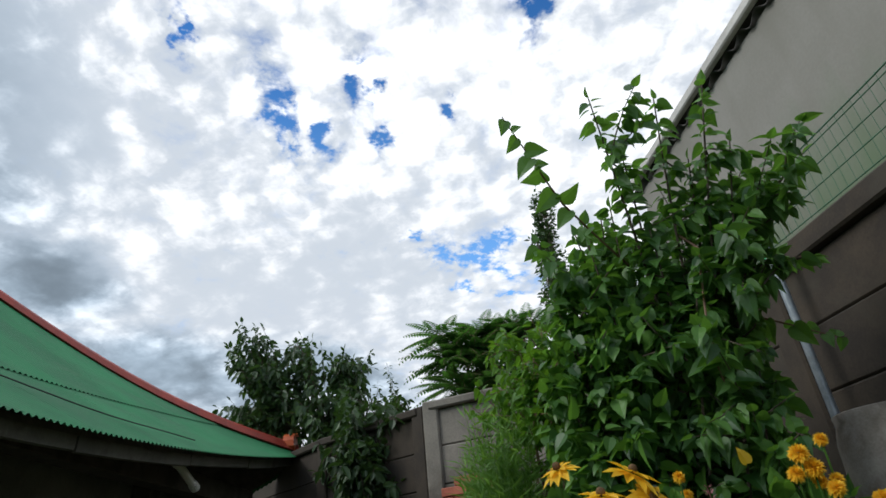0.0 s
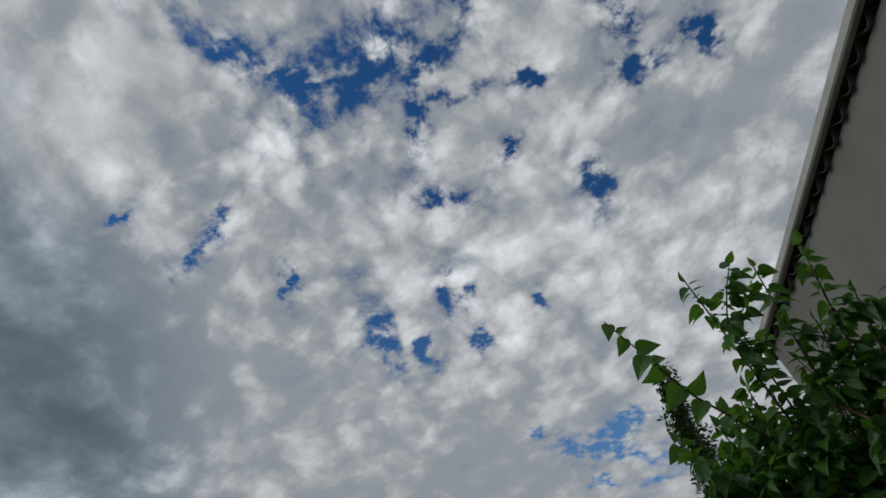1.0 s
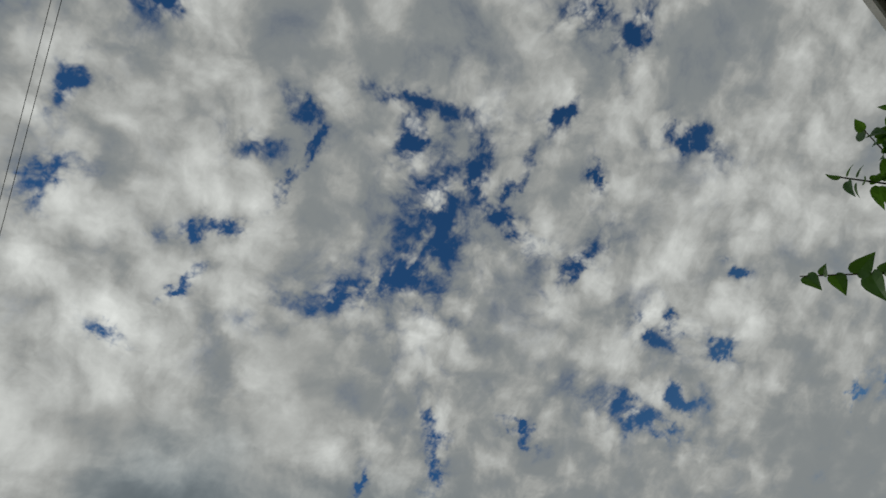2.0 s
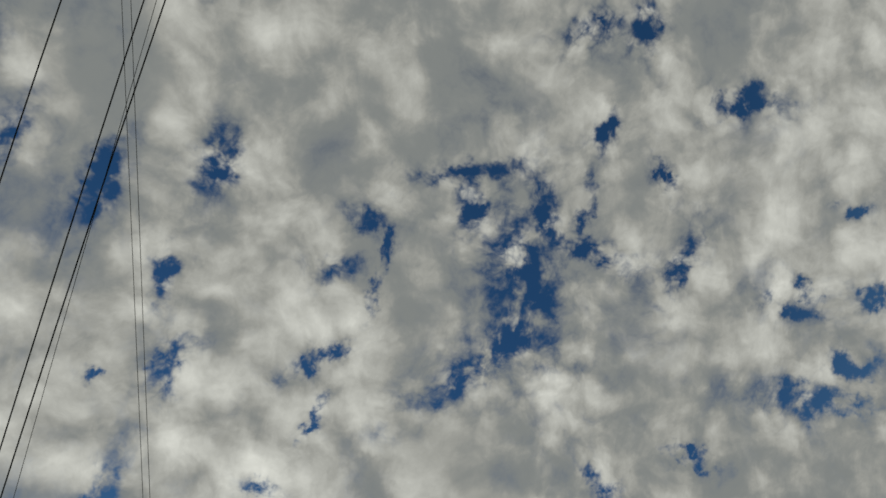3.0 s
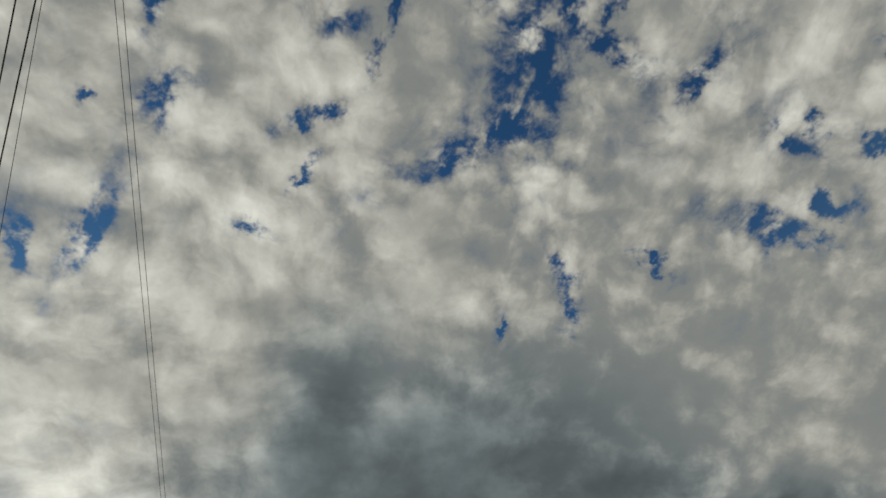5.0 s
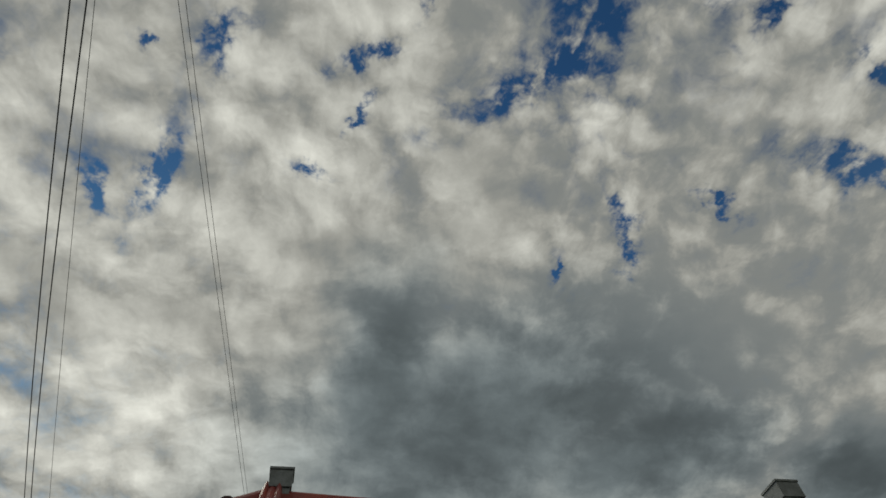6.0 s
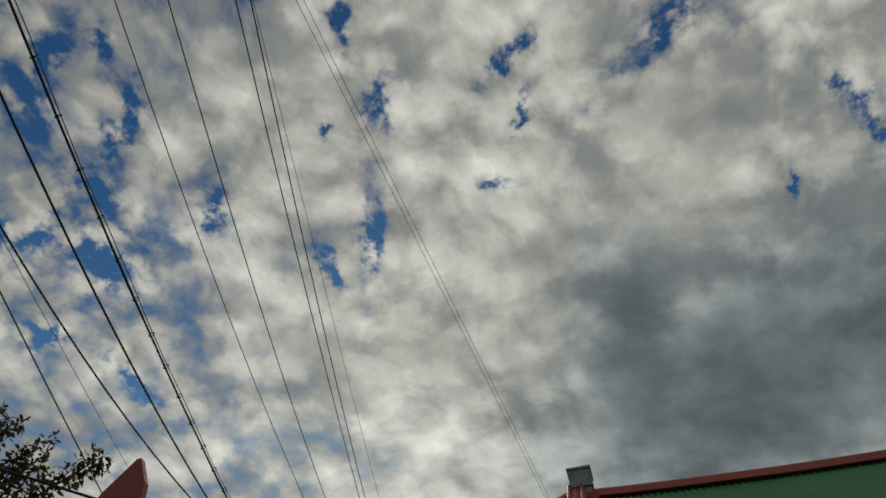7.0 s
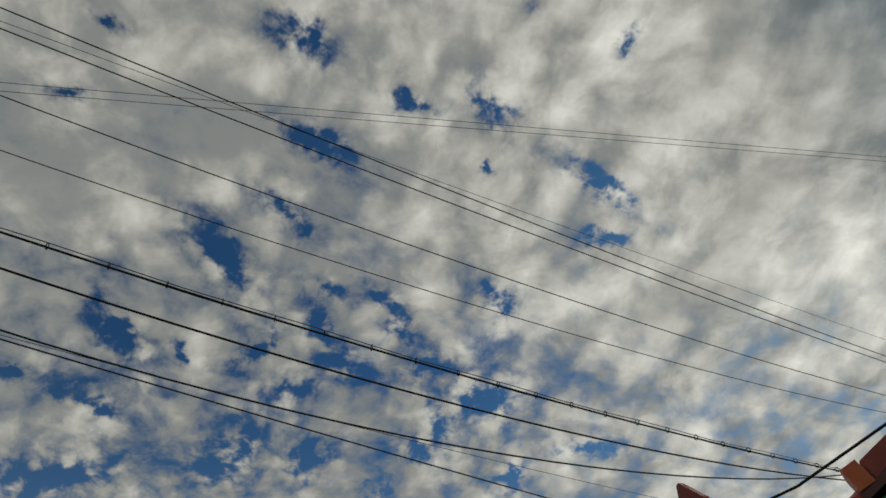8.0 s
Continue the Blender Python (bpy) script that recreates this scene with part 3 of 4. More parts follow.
def extrude_plate(name, outline, thick, centre, along, out, material, label=""):
    """A flat plate with that outline (along, up), its thickness along out."""
    n = len(outline)
    vs = [centre + along * a + Vector((0, 0, b)) + out * o for o in (-thick / 2, thick / 2) for a, b in outline]
    fs = [tuple(range(n)), tuple(range(2 * n - 1, n - 1, -1))] + [(k, n + k, n + (k + 1) % n, (k + 1) % n) for k in range(n)]
    return house_part(name, vs, fs, material, label)


def smooth_outline(pts, rounds=2):
    for _ in range(rounds):
        pts = [q for (a, b), (c, d) in zip(pts, pts[1:] + pts[:1]) for q in ((a * 0.75 + c * 0.25, b * 0.75 + d * 0.25), (a * 0.25 + c * 0.75, b * 0.25 + d * 0.75))]
    return pts


SCALLOP = smooth_outline([(-0.245, 0.085), (-0.205, 0.035), (-0.145, 0.045), (-0.12, 0.15), (-0.03, 0.22), (0.05, 0.16), (0.065, 0.05), (0.09, 0.0), (0.20, 0.03),
                          (0.19, -0.165), (0.04, -0.135), (-0.085, -0.095), (-0.18, -0.115), (-0.25, -0.02)], 1)


def end_tile(s, d, z, along, out, scale=1.0):
    c = at_house(s, d, z)
    o = [(a * scale, b * scale) for a, b in SCALLOP]
    extrude_plate("end_tile", o, 0.05, c, along, out, DARKRED, "dark red scalloped end tile")
    extrude_plate("end_tile_rim", [(a * 1.07, b * 1.07 + 0.004) for a, b in o], 0.06, c + out * 0.057, along, out, RED, "red painted tile rim")


# short ridges that run down the front slope from both ridge ends, with scalloped end tiles
for s in (2.58,):
    run = [roof_point(0, s, w, 0.05) for w in (0.985, 0.92, 0.85, 0.76)]
    cap_run("falling_ridge", run, 0.08, RED, "red painted falling ridge")
    for k in (-1, 1):
        cap_run("falling_ridge_roll", [p + AX * k * 0.045 + Vector((0, 0, 0.03)) for p in run], 0.028, RED)
end_tile(2.43, 1.20, 3.03, AX, BK, 0.68)
house_box("tile_block", (0.15, 0.07, 0.045), 2.44, 1.10, 2.955, ORANGE, "orange red tile block", tilt=(0, -6))
# boxed hip end with a raised nose, and the spike at the near corner
HIPDIR = (AX * 0.756 + BK * 0.654)


def hip_box(name, length, wide, tall, w, lift, material, label, pitch=0.0):
    p = hip_point(0, w, lift)
    vs = []
    sd = Vector((HIPDIR.y, -HIPDIR.x, 0))
    for a in (-length / 2, length / 2):
        for b, c in ((-wide, 0.0), (-wide * 0.8, tall), (0, tall * 1.15), (wide * 0.8, tall), (wide, 0.0)):
            vs.append(p + HIPDIR * a + sd * b + Vector((0, 0, c + pitch * a)))
    fs = [(k, (k + 1) % 5, 5 + (k + 1) % 5, 5 + k) for k in range(5)] + [(4, 3, 2, 1, 0), (5, 6, 7, 8, 9)]
    house_part(name, vs, fs, material, label)


hip_box("hip_end", 0.24, 0.070, 0.11, 0.42, 0.035, RED, "red painted boxed hip end", 0.25)
hip_box("hip_end_nose", 0.08, 0.078, 0.125, 0.37, 0.045, ORANGE, "", 0.1)
hip_box("hip_end_step", 0.20, 0.09, 0.05, 0.385, 0.0, DARKRED, "", 0.25)
spike = [(-0.20, -0.30), (0.20, -0.30), (0.11, 0.06), (0.012, 0.22), (-0.012, 0.22), (-0.13, 0.04)]
extrude_plate("corner_finial", spike, 0.035, at_house(0.45, 0.36, 3.05), AX, BK, RED, "red pointed corner finial")
house_box("finial_stem", (0.06, 0.06, 0.42), 0.45, 0.36, 2.62, RED)
# far corner: orange end tile, hanging green flashing, blue gutter pipe
far = [(-0.10, -0.08), (0.10, -0.10), (0.13, 0.05), (0.07, 0.13), (0.02, 0.06), (-0.04, 0.10), (-0.11, 0.04)]
extrude_plate("corner_tile", smooth_outline(far, 1), 0.12, at_house(LEN - 0.09, 0.10, 2.72), AX, BK, ORANGE, "orange red corner end tile")
house_part("corner_flashing", [at_house(*p) for p in ((LEN - 0.25, -0.03, 2.50), (LEN + 0.03, -0.03, 2.60), (LEN + 0.05, 0.0, 2.30), (LEN - 0.10, 0.0, 2.30),
                                                      (LEN + 0.03, 0.25, 2.60), (LEN + 0.05, 0.22, 2.30))], [(0, 1, 2, 3), (1, 4, 5, 2)], TIN_GREEN, "folded green corner flashing")


def pipe_thing(name, pts, radius, material, label, category, wall=0.004, ends=True):
    bm = bmesh.new()
    tube(bm, pts, radius, sides=14, cap=False)
    tube(bm, pts[::-1], radius - wall, sides=14, cap=False)
    bmesh.ops.recalc_face_normals(bm, faces=bm.faces)
    ob = tagged(link_mesh(name, bm, material, True), label, category)
    if ends:
        for p, q in ((pts[0], pts[1]), (pts[-1], pts[-2])):
            d = (Vector(q) - Vector(p)).normalized()
            bm = bmesh.new()
            tube(bm, [Vector(p) - d * 0.002, Vector(p) + d * 0.05], radius + 0.006, sides=14)
            part("pipe_collar", bm, material, ob, smooth=False)
    return ob


DRAIN = [at_house(*p) for p in ((6.86, 0.21, 2.165), (6.95, 0.20, 2.125), (7.20, 0.19, 2.02))]
pipe_thing("drain_pipe", DRAIN, 0.028, WHITE_PVC, "short white plastic drain pipe under the eave", "pipe")
pipe_thing("gutter_pipe", [at_house(LEN - 0.02, 0.03, 2.37), at_house(LEN, 0.0, 2.37) + Vector((0.15, 0, 0.0)), at_house(LEN, 0.0, 2.38) + Vector((0.34, 0.05, 0.0))], 0.042, BLUE_PVC, "pale blue plastic gutter pipe at the eave corner", "pipe")
bm = bmesh.new()
tube(bm, [roof_point(0, u, max(0.015, 0.25 - (u - 4.6) * 0.105 + 0.012 * math.sin(u * 5)), 0.03) for u in (0.6 + 0.2 * k for k in range(32))], 0.004, sides=6)
tagged(link_mesh("roof_cable", bm, BLACK_CABLE), "thin black cable lying across the green roof", "cable")

# ---- concrete garden walls ----
def panel_wall(name, points, top, base, material, label, post_w=0.14, panel_h=0.30, thick=0.07, coping=0.10):
    """Precast wall: posts at the points, planks between them, a coping on top."""
    ob = empty(name, (points[0][0], points[0][1], base), label, "wall", kind="structure")
    inv = ob.matrix_world.inverted()

    def add(kind, size, at, turn, mat, bevel=0.008):
        bm = bmesh.new()
        box(bm, size, at, turn, bevel)
        bmesh.ops.transform(bm, matrix=inv, verts=bm.verts)
        part(kind, bm, mat, ob)
    for (x0, y0), (x1, y1) in zip(points, points[1:]):
        length, turn = math.hypot(x1 - x0, y1 - y0), math.degrees(math.atan2(y1 - y0, x1 - x0))
        cx, cy = (x0 + x1) / 2, (y0 + y1) / 2
        z = top - coping
        k = 0
        while z > base + 0.02:
            h = min(panel_h, z - base)
            add("wall_panel", (length - post_w * 0.7, thick + 0.004 * (k % 3), h - 0.006), (cx, cy, z - h / 2), turn + random.uniform(-0.3, 0.3), material)
            z -= h
            k += 1
        add("wall_backing", (length - post_w * 0.5, thick * 0.6, top - base - 0.05), (cx, cy, (top + base) / 2 - 0.02), turn, MORTAR, 0)
        add("coping", (length + 0.02, thick + 0.10, coping), (cx, cy, top - coping / 2 + 0.003 * (k % 2)), turn, material, 0.012)
    for x, y in points:
        add("wall_post", (post_w, post_w, top - base + 0.02), (x, y, (top + base) / 2), math.degrees(math.atan2(points[1][1] - points[0][1], points[1][0] - points[0][0])), material, 0.012)
    return ob


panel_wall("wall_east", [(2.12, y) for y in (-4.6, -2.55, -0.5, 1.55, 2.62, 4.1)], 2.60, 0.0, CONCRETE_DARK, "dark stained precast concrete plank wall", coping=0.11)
# same wall as wall_north; shade behind the tree is put into darker concrete
panel_wall("wall_west", [(0.36, 5.13), (-0.55, 6.10), (-1.55, 7.6), (-2.6, 9.4)], 2.58, 0.0, CONCRETE_DARK, "precast concrete plank wall under the tree, colour darkened for its shade", coping=0.07)
panel_wall("wall_north", [(2.12, 4.1), (1.30, 4.52), (0.449, 5.03)], 2.60, 0.0, CONCRETE, "weathered precast concrete plank wall behind the garden", coping=0.07)

# ---- mesh fence on the east wall ----
fence = empty("mesh_fence", (2.06, 0, 2.60), "green wire mesh fence on the concrete wall", "fence")
for z, r in ((0.345, 0.004), (0.315, 0.003), (0.22, 0.003), (0.13, 0.003), (0.03, 0.003)):
    bm = bmesh.new()
    tube(bm, [(0, y, z + 0.006 * math.sin(y * 3)) for y in (-4.4 + 0.4 * k for k in range(22))], r, sides=5)
    part("strand", bm, GREEN_WIRE, fence)
vs, fs = [], []
for k in range(170):
    y = -4.4 + 0.05 * k
    r = 0.0014
    n = len(vs)
    vs += [(dx, y + dy, z) for z in (0.02, 0.35) for dx, dy in ((-r, 0), (0, -r), (r, 0), (0, r))]
    fs += [(n + j, n + (j + 1) % 4, n + 4 + (j + 1) % 4, n + 4 + j) for j in range(4)]
tagged(raw("mesh_wires", vs, fs, GREEN_WIRE, fence), kind="stuff")
for y in (-3.4, -1.4, 0.6, 2.55, 4.0):
    bm = bmesh.new()
    box(bm, (0.03, 0.03, 0.42), (0.01, y, 0.18), 0, 0.004)
    part("fence_post", bm, GREEN_PLASTIC, fence, "bright green post")

# ---- neighbour's building behind the east wall ----
shed = empty("neighbour_building", (2.40, -6, 0), "tall grey rendered building with a corrugated roof edge", "building")
W_TOP = 4.11
mat = GREY_WALL
t = mat.node_tree
where = node(t, "ShaderNodeTexCoord").outputs["Object"]
xyz = node(t, "ShaderNodeSeparateXYZ", where)
streak = noise_tex(t, node(t, "ShaderNodeCombineXYZ", m(t, "MULTIPLY", xyz.outputs[1], 2.2), m(t, "MULTIPLY", xyz.outputs[2], 0.35), 0.0).outputs[0], 1.6, 6.0, 0.6)
low = ramp(t, m(t, "ADD", xyz.outputs[2], m(t, "MULTIPLY", m(t, "SUBTRACT", streak, 0.5), 1.0)), 2.60, 3.50, 1.0, 0.0)
old = t.nodes["Principled BSDF"].inputs["Base Color"].links[0].from_socket
algae = mix(t, m(t, "MULTIPLY", low, 0.9), old, (0.095, 0.145, 0.070))
algae = mix(t, m(t, "MULTIPLY", ramp(t, streak, 0.48, 0.68), 0.4), algae, (0.17, 0.16, 0.13))
t.links.new(algae, t.nodes["Principled BSDF"].inputs["Base Color"])
bm = bmesh.new()
box(bm, (0.20, 10.1, W_TOP), (0.10, 5.05, W_TOP / 2), 0, 0.01)
part("wall", bm, GREY_WALL, shed)
bm = bmesh.new()
box(bm, (4.0, 0.20, W_TOP), (2.20, 10.0, W_TOP / 2), 0, 0.01)
part("wall", bm, GREY_WALL, shed)
# corrugated sheet over the wall, its waves dark at the edge, under a pale verge strip
vs, fs = [], []
n = 420
for k in range(n + 1):
    y = -0.1 + 10.35 * k / n
    z = W_TOP + 0.012 + 0.032 * math.sin(2 * math.pi * y / 0.177) + 0.008 * math.sin(y * 5.3)
    vs += [(-0.034, y, z), (-0.034, y, z - 0.008), (4.3, y, z + 0.6), (4.3, y, z + 0.592)]
for k in range(n):
    a = 4 * k
    fs += [(a, a + 4, a + 6, a + 2), (a + 1, a + 3, a + 7, a + 5), (a, a + 1, a + 5, a + 4)]
raw("roof_sheet", vs, fs, SHEET_DARK, shed, "dark corrugated roof sheet", True)
# added dark board that blocks sky light between the sheet's waves and the verge
bm = bmesh.new()
box(bm, (0.20, 10.1, 0.07), (0.075, 5.05, W_TOP + 0.086), 0, 0.004)
part("gap_backing", bm, SHEET_DARK, shed)
bm = bmesh.new()
box(bm, (0.055, 10.35, 0.075), (-0.064, 5.075, W_TOP + 0.073), 0, 0.010)
part("verge", bm, VERGE, shed, "pale cement verge strip")

# ---- plants: leaves, twigs and crowns ----
HEART = [(0, 0, 0), (-0.20, -0.06, 0.04), (-0.37, 0.06, 0.08), (-0.43, 0.27, 0.10), (-0.37, 0.52, 0.08), (-0.22, 0.80, 0.02), (0, 1.16, -0.14), (0.22, 0.80, 0.02), (0.37, 0.52, 0.08),
         (0.43, 0.27, 0.10), (0.37, 0.06, 0.08), (0.20, -0.06, 0.04), (0, 0.40, -0.02), (0, 0.78, -0.05)]
HEART_F = [(0, 12, 3, 2, 1), (12, 13, 5, 4, 3), (13, 6, 5), (0, 11, 10, 9, 12), (12, 9, 8, 7, 13), (13, 7, 6)]
BLADE = [(0, 0, 0), (-0.20, 0.30, 0.03), (-0.21, 0.62, 0.01), (0, 1.05, -0.10), (0.21, 0.62, 0.01), (0.20, 0.30, 0.03)]
BLADE_F = [(0, 3, 2, 1), (0, 5, 4, 3)]


OVAL = [(0, 0, 0), (-0.24, 0.22, 0.05), (-0.30, 0.50, 0.06), (-0.17, 0.84, 0.0), (0, 1.05, -0.12), (0.17, 0.84, 0.0), (0.30, 0.50, 0.06), (0.24, 0.22, 0.05)]
OVAL_F = [(0, 4, 3, 2, 1), (0, 7, 6, 5, 4)]


class Leaves:
    """Gathers many leaves for one mesh."""

    def __init__(self, shape=HEART, faces=HEART_F):
        self.v, self.f, self.shape, self.faces = [], [], shape, faces

    def add(self, at, way, face, size, droop=0.0):
        y = Vector(way).normalized()
        x = y.cross(Vector(face))
        if x.length < 1e-4:
            x = y.orthogonal()
        x.normalize()
        z = x.cross(y)
        n = len(self.v)
        for a, b, c in self.shape:
            p = at + x * (a * size) + y * (b * size) + z * (c * size)
            self.v.append((p.x, p.y, p.z - droop * b * b * size))
        self.f += [tuple(n + k for k in q) for q in self.faces]

    def mesh(self, name, material, parent, label=""):
        return raw(name, self.v, self.f, material, parent, label)


def rnd_dir(rng, flat=1.0):
    while True:
        d = Vector((rng.uniform(-1, 1), rng.uniform(-1, 1), rng.uniform(-1, 1) * flat))
        if 0.1 < d.length < 1:
            return d.normalized()


def bend(a, b, rng, amount, n=7, lift=0.0):
    """A slightly crooked curve from a to b."""
    a, b = Vector(a), Vector(b)
    mid = (a + b) / 2 + rnd_dir(rng) * amount + Vector((0, 0, lift))
    return [a * (1 - u) ** 2 + mid * 2 * u * (1 - u) + b * u * u for u in (k / (n - 1) for k in range(n))]


def leafy(leaves, pts, rng, size, gap, start=0.0, pair=True, hang=0.6):
    """Leaves in pairs along a twig."""
    walked, side = 0.0, 1
    length = sum((b - a).length for a, b in zip(pts, pts[1:]))
    done = 0.0
    for a, b in zip(pts, pts[1:]):
        seg = (b - a).length
        d = (b - a).normalized()
        while walked < seg:
            if done + walked > start * length:
                p = a + d * walked
                out = d.cross(rnd_dir(rng)).normalized()
                for s in ((1, -1) if pair else (side,)):
                    way = (out + rnd_dir(rng) * 0.45) * s * 0.8 + d * 0.4 + Vector((0, 0, -hang * rng.uniform(0.2, 1.6)))
                    face = Vector((0, -0.2, 1)) + rnd_dir(rng) * 0.9
                    leaves.add(p + way.normalized() * 0.012, way, face, size * rng.uniform(0.6, 1.15), rng.uniform(0, 0.3))
                side = -side
            walked += gap * rng.uniform(0.7, 1.3)
        walked -= seg
        done += seg
    leaves.add(pts[-1], (pts[-1] - pts[-2]), Vector((0, 0, 1)) + rnd_dir(rng) * 0.4, size * 0.7)


def heart_shrub():
    """The big shrub of heart-shaped leaves against the east wall."""
    rng = random.Random(11)
    ob = empty("shrub", (1.25, 2.35, 0.35), "tall bushy shrub with dark green heart-shaped leaves", "shrub")
    inv = Vector((1.25, 2.35, 0.35))
    wood, leaves = bmesh.new(), Leaves()
    tips = [(1.37, 1.64, 3.00), (0.89, 1.69, 2.96), (1.21, 1.75, 3.01), (1.63, 1.61, 2.59), (0.86, 1.98, 1.78), (0.72, 2.18, 2.57),
            (0.72, 2.56, 2.27), (1.59, 1.73, 2.21), (1.56, 1.77, 2.45), (1.02, 1.80, 2.72), (1.30, 1.80, 2.72), (1.45, 1.72, 2.75)]
    for k in range(36):
        d = rnd_dir(rng)
        q = (1.08 + d.x * 0.38, 2.12 + d.y * 0.36, 2.02 + d.z * 0.66)
        if q[2] > 1.8 or q[0] < 0.5 * q[1]:
            tips.append(q)
    for k, tip in enumerate(tips):
        foot = Vector((1.25 + rng.uniform(-0.16, 0.16), 2.35 + rng.uniform(-0.16, 0.16), 0.33))
        if tip[0] > 1.5:
            foot = Vector((1.12, 2.10, 1.95))
        pts = bend(foot, tip, rng, 0.12, 10, 0.15)
        tube(wood, [p - inv for p in pts], 0.014 if k < 13 else 0.010, 0.003, 5)
        leafy(leaves, pts[5:], rng, 0.062, 0.030)
        for j in range(9 if k < 13 else 11):
            u = rng.uniform(0.36, 0.97)
            a = pts[int(u * 9)]
            b = a + (rnd_dir(rng, 0.7) + Vector((0, -0.25, 0.05))) * rng.uniform(0.10, 0.30)
            b.x = min(b.x, 0.74 * b.y) if b.z < 2.35 else min(b.x, 1.8)
            tw = bend(a, b, rng, 0.04, 4)
            tube(wood, [p - inv for p in tw], 0.004, 0.0015, 4, False)
            leafy(leaves, tw, rng, 0.060, 0.030)
    # inner mass, old leaves in the shade
    for k in range(3600):
        d = rnd_dir(rng) * rng.uniform(0.3, 1) ** 0.5
        p = Vector((1.08 + d.x * 0.46, 2.22 + d.y * 0.38, 1.72 + d.z * 0.85))
        if p.x > 0.74 * p.y or (p.x > 0.50 * p.y and p.z < 1.95 and p.y < 2.25):
            continue
        if p.z > 0.5:
            leaves.add(p, rnd_dir(rng) + Vector((0, -0.3, -0.6)), Vector((0, -0.4, 1)) + rnd_dir(rng) * 0.8, 0.062 * rng.uniform(0.7, 1.2))
    leaves.v = [(x - inv.x, y - inv.y, z - inv.z) for x, y, z in leaves.v]
    tagged(part("branchwork", wood, BARK, ob), kind="stuff")
    tagged(leaves.mesh("foliage", LILAC, ob), kind="stuff")
    # free branches whose leaves can be told apart: one reaching out, one hanging down
    one = Leaves()
    one.add(Vector((0, 0, 0)), (0, 1, 0), (0, 0, 1), 1.0, 0.1)
    leaf_mesh = None
    rng = random.Random(77)
    for name, run, count in (("reaching_branch", [(1.10, 2.12, 2.38), (0.93, 2.00, 2.47), (0.75, 1.86, 2.56), (0.65, 1.76, 2.64), (0.58, 1.68, 2.69), (0.485, 1.58, 2.765)], 13),
                             ("hanging_branch", [(1.24, 1.95, 2.45), (1.20, 1.79, 2.30), (1.13, 1.77, 2.02), (1.09, 1.74, 1.87), (1.10, 1.74, 1.76)], 13),
                             ("side_branch", [(1.30, 2.08, 2.28), (1.48, 2.05, 2.32), (1.60, 2.05, 2.34), (1.72, 2.05, 2.35), (1.84, 2.05, 2.375)], 8),
                             ("side_branch", [(1.26, 2.10, 2.18), (1.48, 2.06, 2.13), (1.65, 2.05, 2.07), (1.76, 2.05, 2.03), (1.86, 2.05, 2.00)], 8)):
        pts = [Vector(p) - inv for p in run]
        bm = bmesh.new()
        tube(bm, pts, 0.006, 0.002, 6)
        branch = part(name, bm, TWIG, ob, "thin reddish twig")
        total = len(pts) - 1
        for k in range(count):
            u = min(0.25 + 0.75 * (k + rng.uniform(-0.4, 0.4)) / (count - 1), 0.99) * total
            i = min(int(u), total - 1)
            p = pts[i].lerp(pts[i + 1], u - i)
            d = (pts[i + 1] - pts[i]).normalized()
            side = Vector((d.z, 0, -d.x)).normalized() * (1 if k % 2 else -1)
            way = (side * 0.8 + d * 0.35 + rnd_dir(rng) * 0.55 + Vector((0, 0, -0.75 if name[0] == "r" else -0.3))).normalized()
            face = Vector((-0.25, -0.70, -0.60) if name[0] == "r" else (-0.5, -0.8, 0.05)) + rnd_dir(rng) * 0.55
            x = way.cross(face).normalized()
            z = x.cross(way)
            if leaf_mesh is None:
                lf = raw("leaf", one.v, one.f, LILAC)
                leaf_mesh = lf.data
            else:
                lf = new("leaf", leaf_mesh)
            lf.parent = branch
            s = 0.078 * rng.uniform(0.6, 1.25) * (0.75 if k > count - 3 else 1)
            lf.matrix_basis = Matrix.Translation(p) @ Matrix((x, way, z)).transposed().to_4x4() @ Matrix.Diagonal((s, s, s, 1))
    return ob


heart_shrub()


def clump_plant(name, foot, clumps, count, size, material, label, category, seed, shape=(HEART, HEART_F), trunk=0.05, bark=BARK, hang=0.5, twigs=5):
    """A tree or bush: trunk, a limb to each clump, twigs in it, leaves on the twigs."""
    rng = random.Random(seed)
    foot = Vector(foot)
    ob = empty(name, foot, label, category)
    wood, limbs, leaves = bmesh.new(), bmesh.new(), Leaves(*shape)
    top = sum((Vector(c[:3]) for c in clumps), Vector()) / len(clumps)
    fork = foot.lerp(top, 0.45)
    stem = bend(foot, fork, rng, 0.08, 8)
    tube(wood, [p - foot for p in stem], trunk, trunk * 0.7, 9)
    for x, y, z, r in clumps:
        c = Vector((x, y, z))
        limb = bend(stem[-1] - (stem[-1] - stem[-2]) * rng.uniform(0, 1), c + Vector((0, 0, r * 0.3)), rng, 0.2, 8, 0.1)
        tube(limbs, [p - foot for p in limb], trunk * 0.5, trunk * 0.10, 6)
        for k in range(max(3, int(count * r))):
            a = limb[rng.randint(4, 7)]
            b = c + rnd_dir(rng) * r * rng.uniform(0.45, 1.12)
            tw = bend(a, b, rng, r * 0.25, 5, 0.05)
            tube(limbs, [p - foot for p in tw], trunk * 0.09, 0.002, 3, False)
            leafy(leaves, tw[1:], rng, size, size * 0.55, 0.1, True, hang)
    leaves.v = [(x - foot.x, y - foot.y, z - foot.z) for x, y, z in leaves.v]
    part("trunk", wood, bark, ob)
    tagged(part("branchwork", limbs, bark, ob), kind="stuff")
    tagged(leaves.mesh("crown", material, ob), kind="stuff")
    return ob


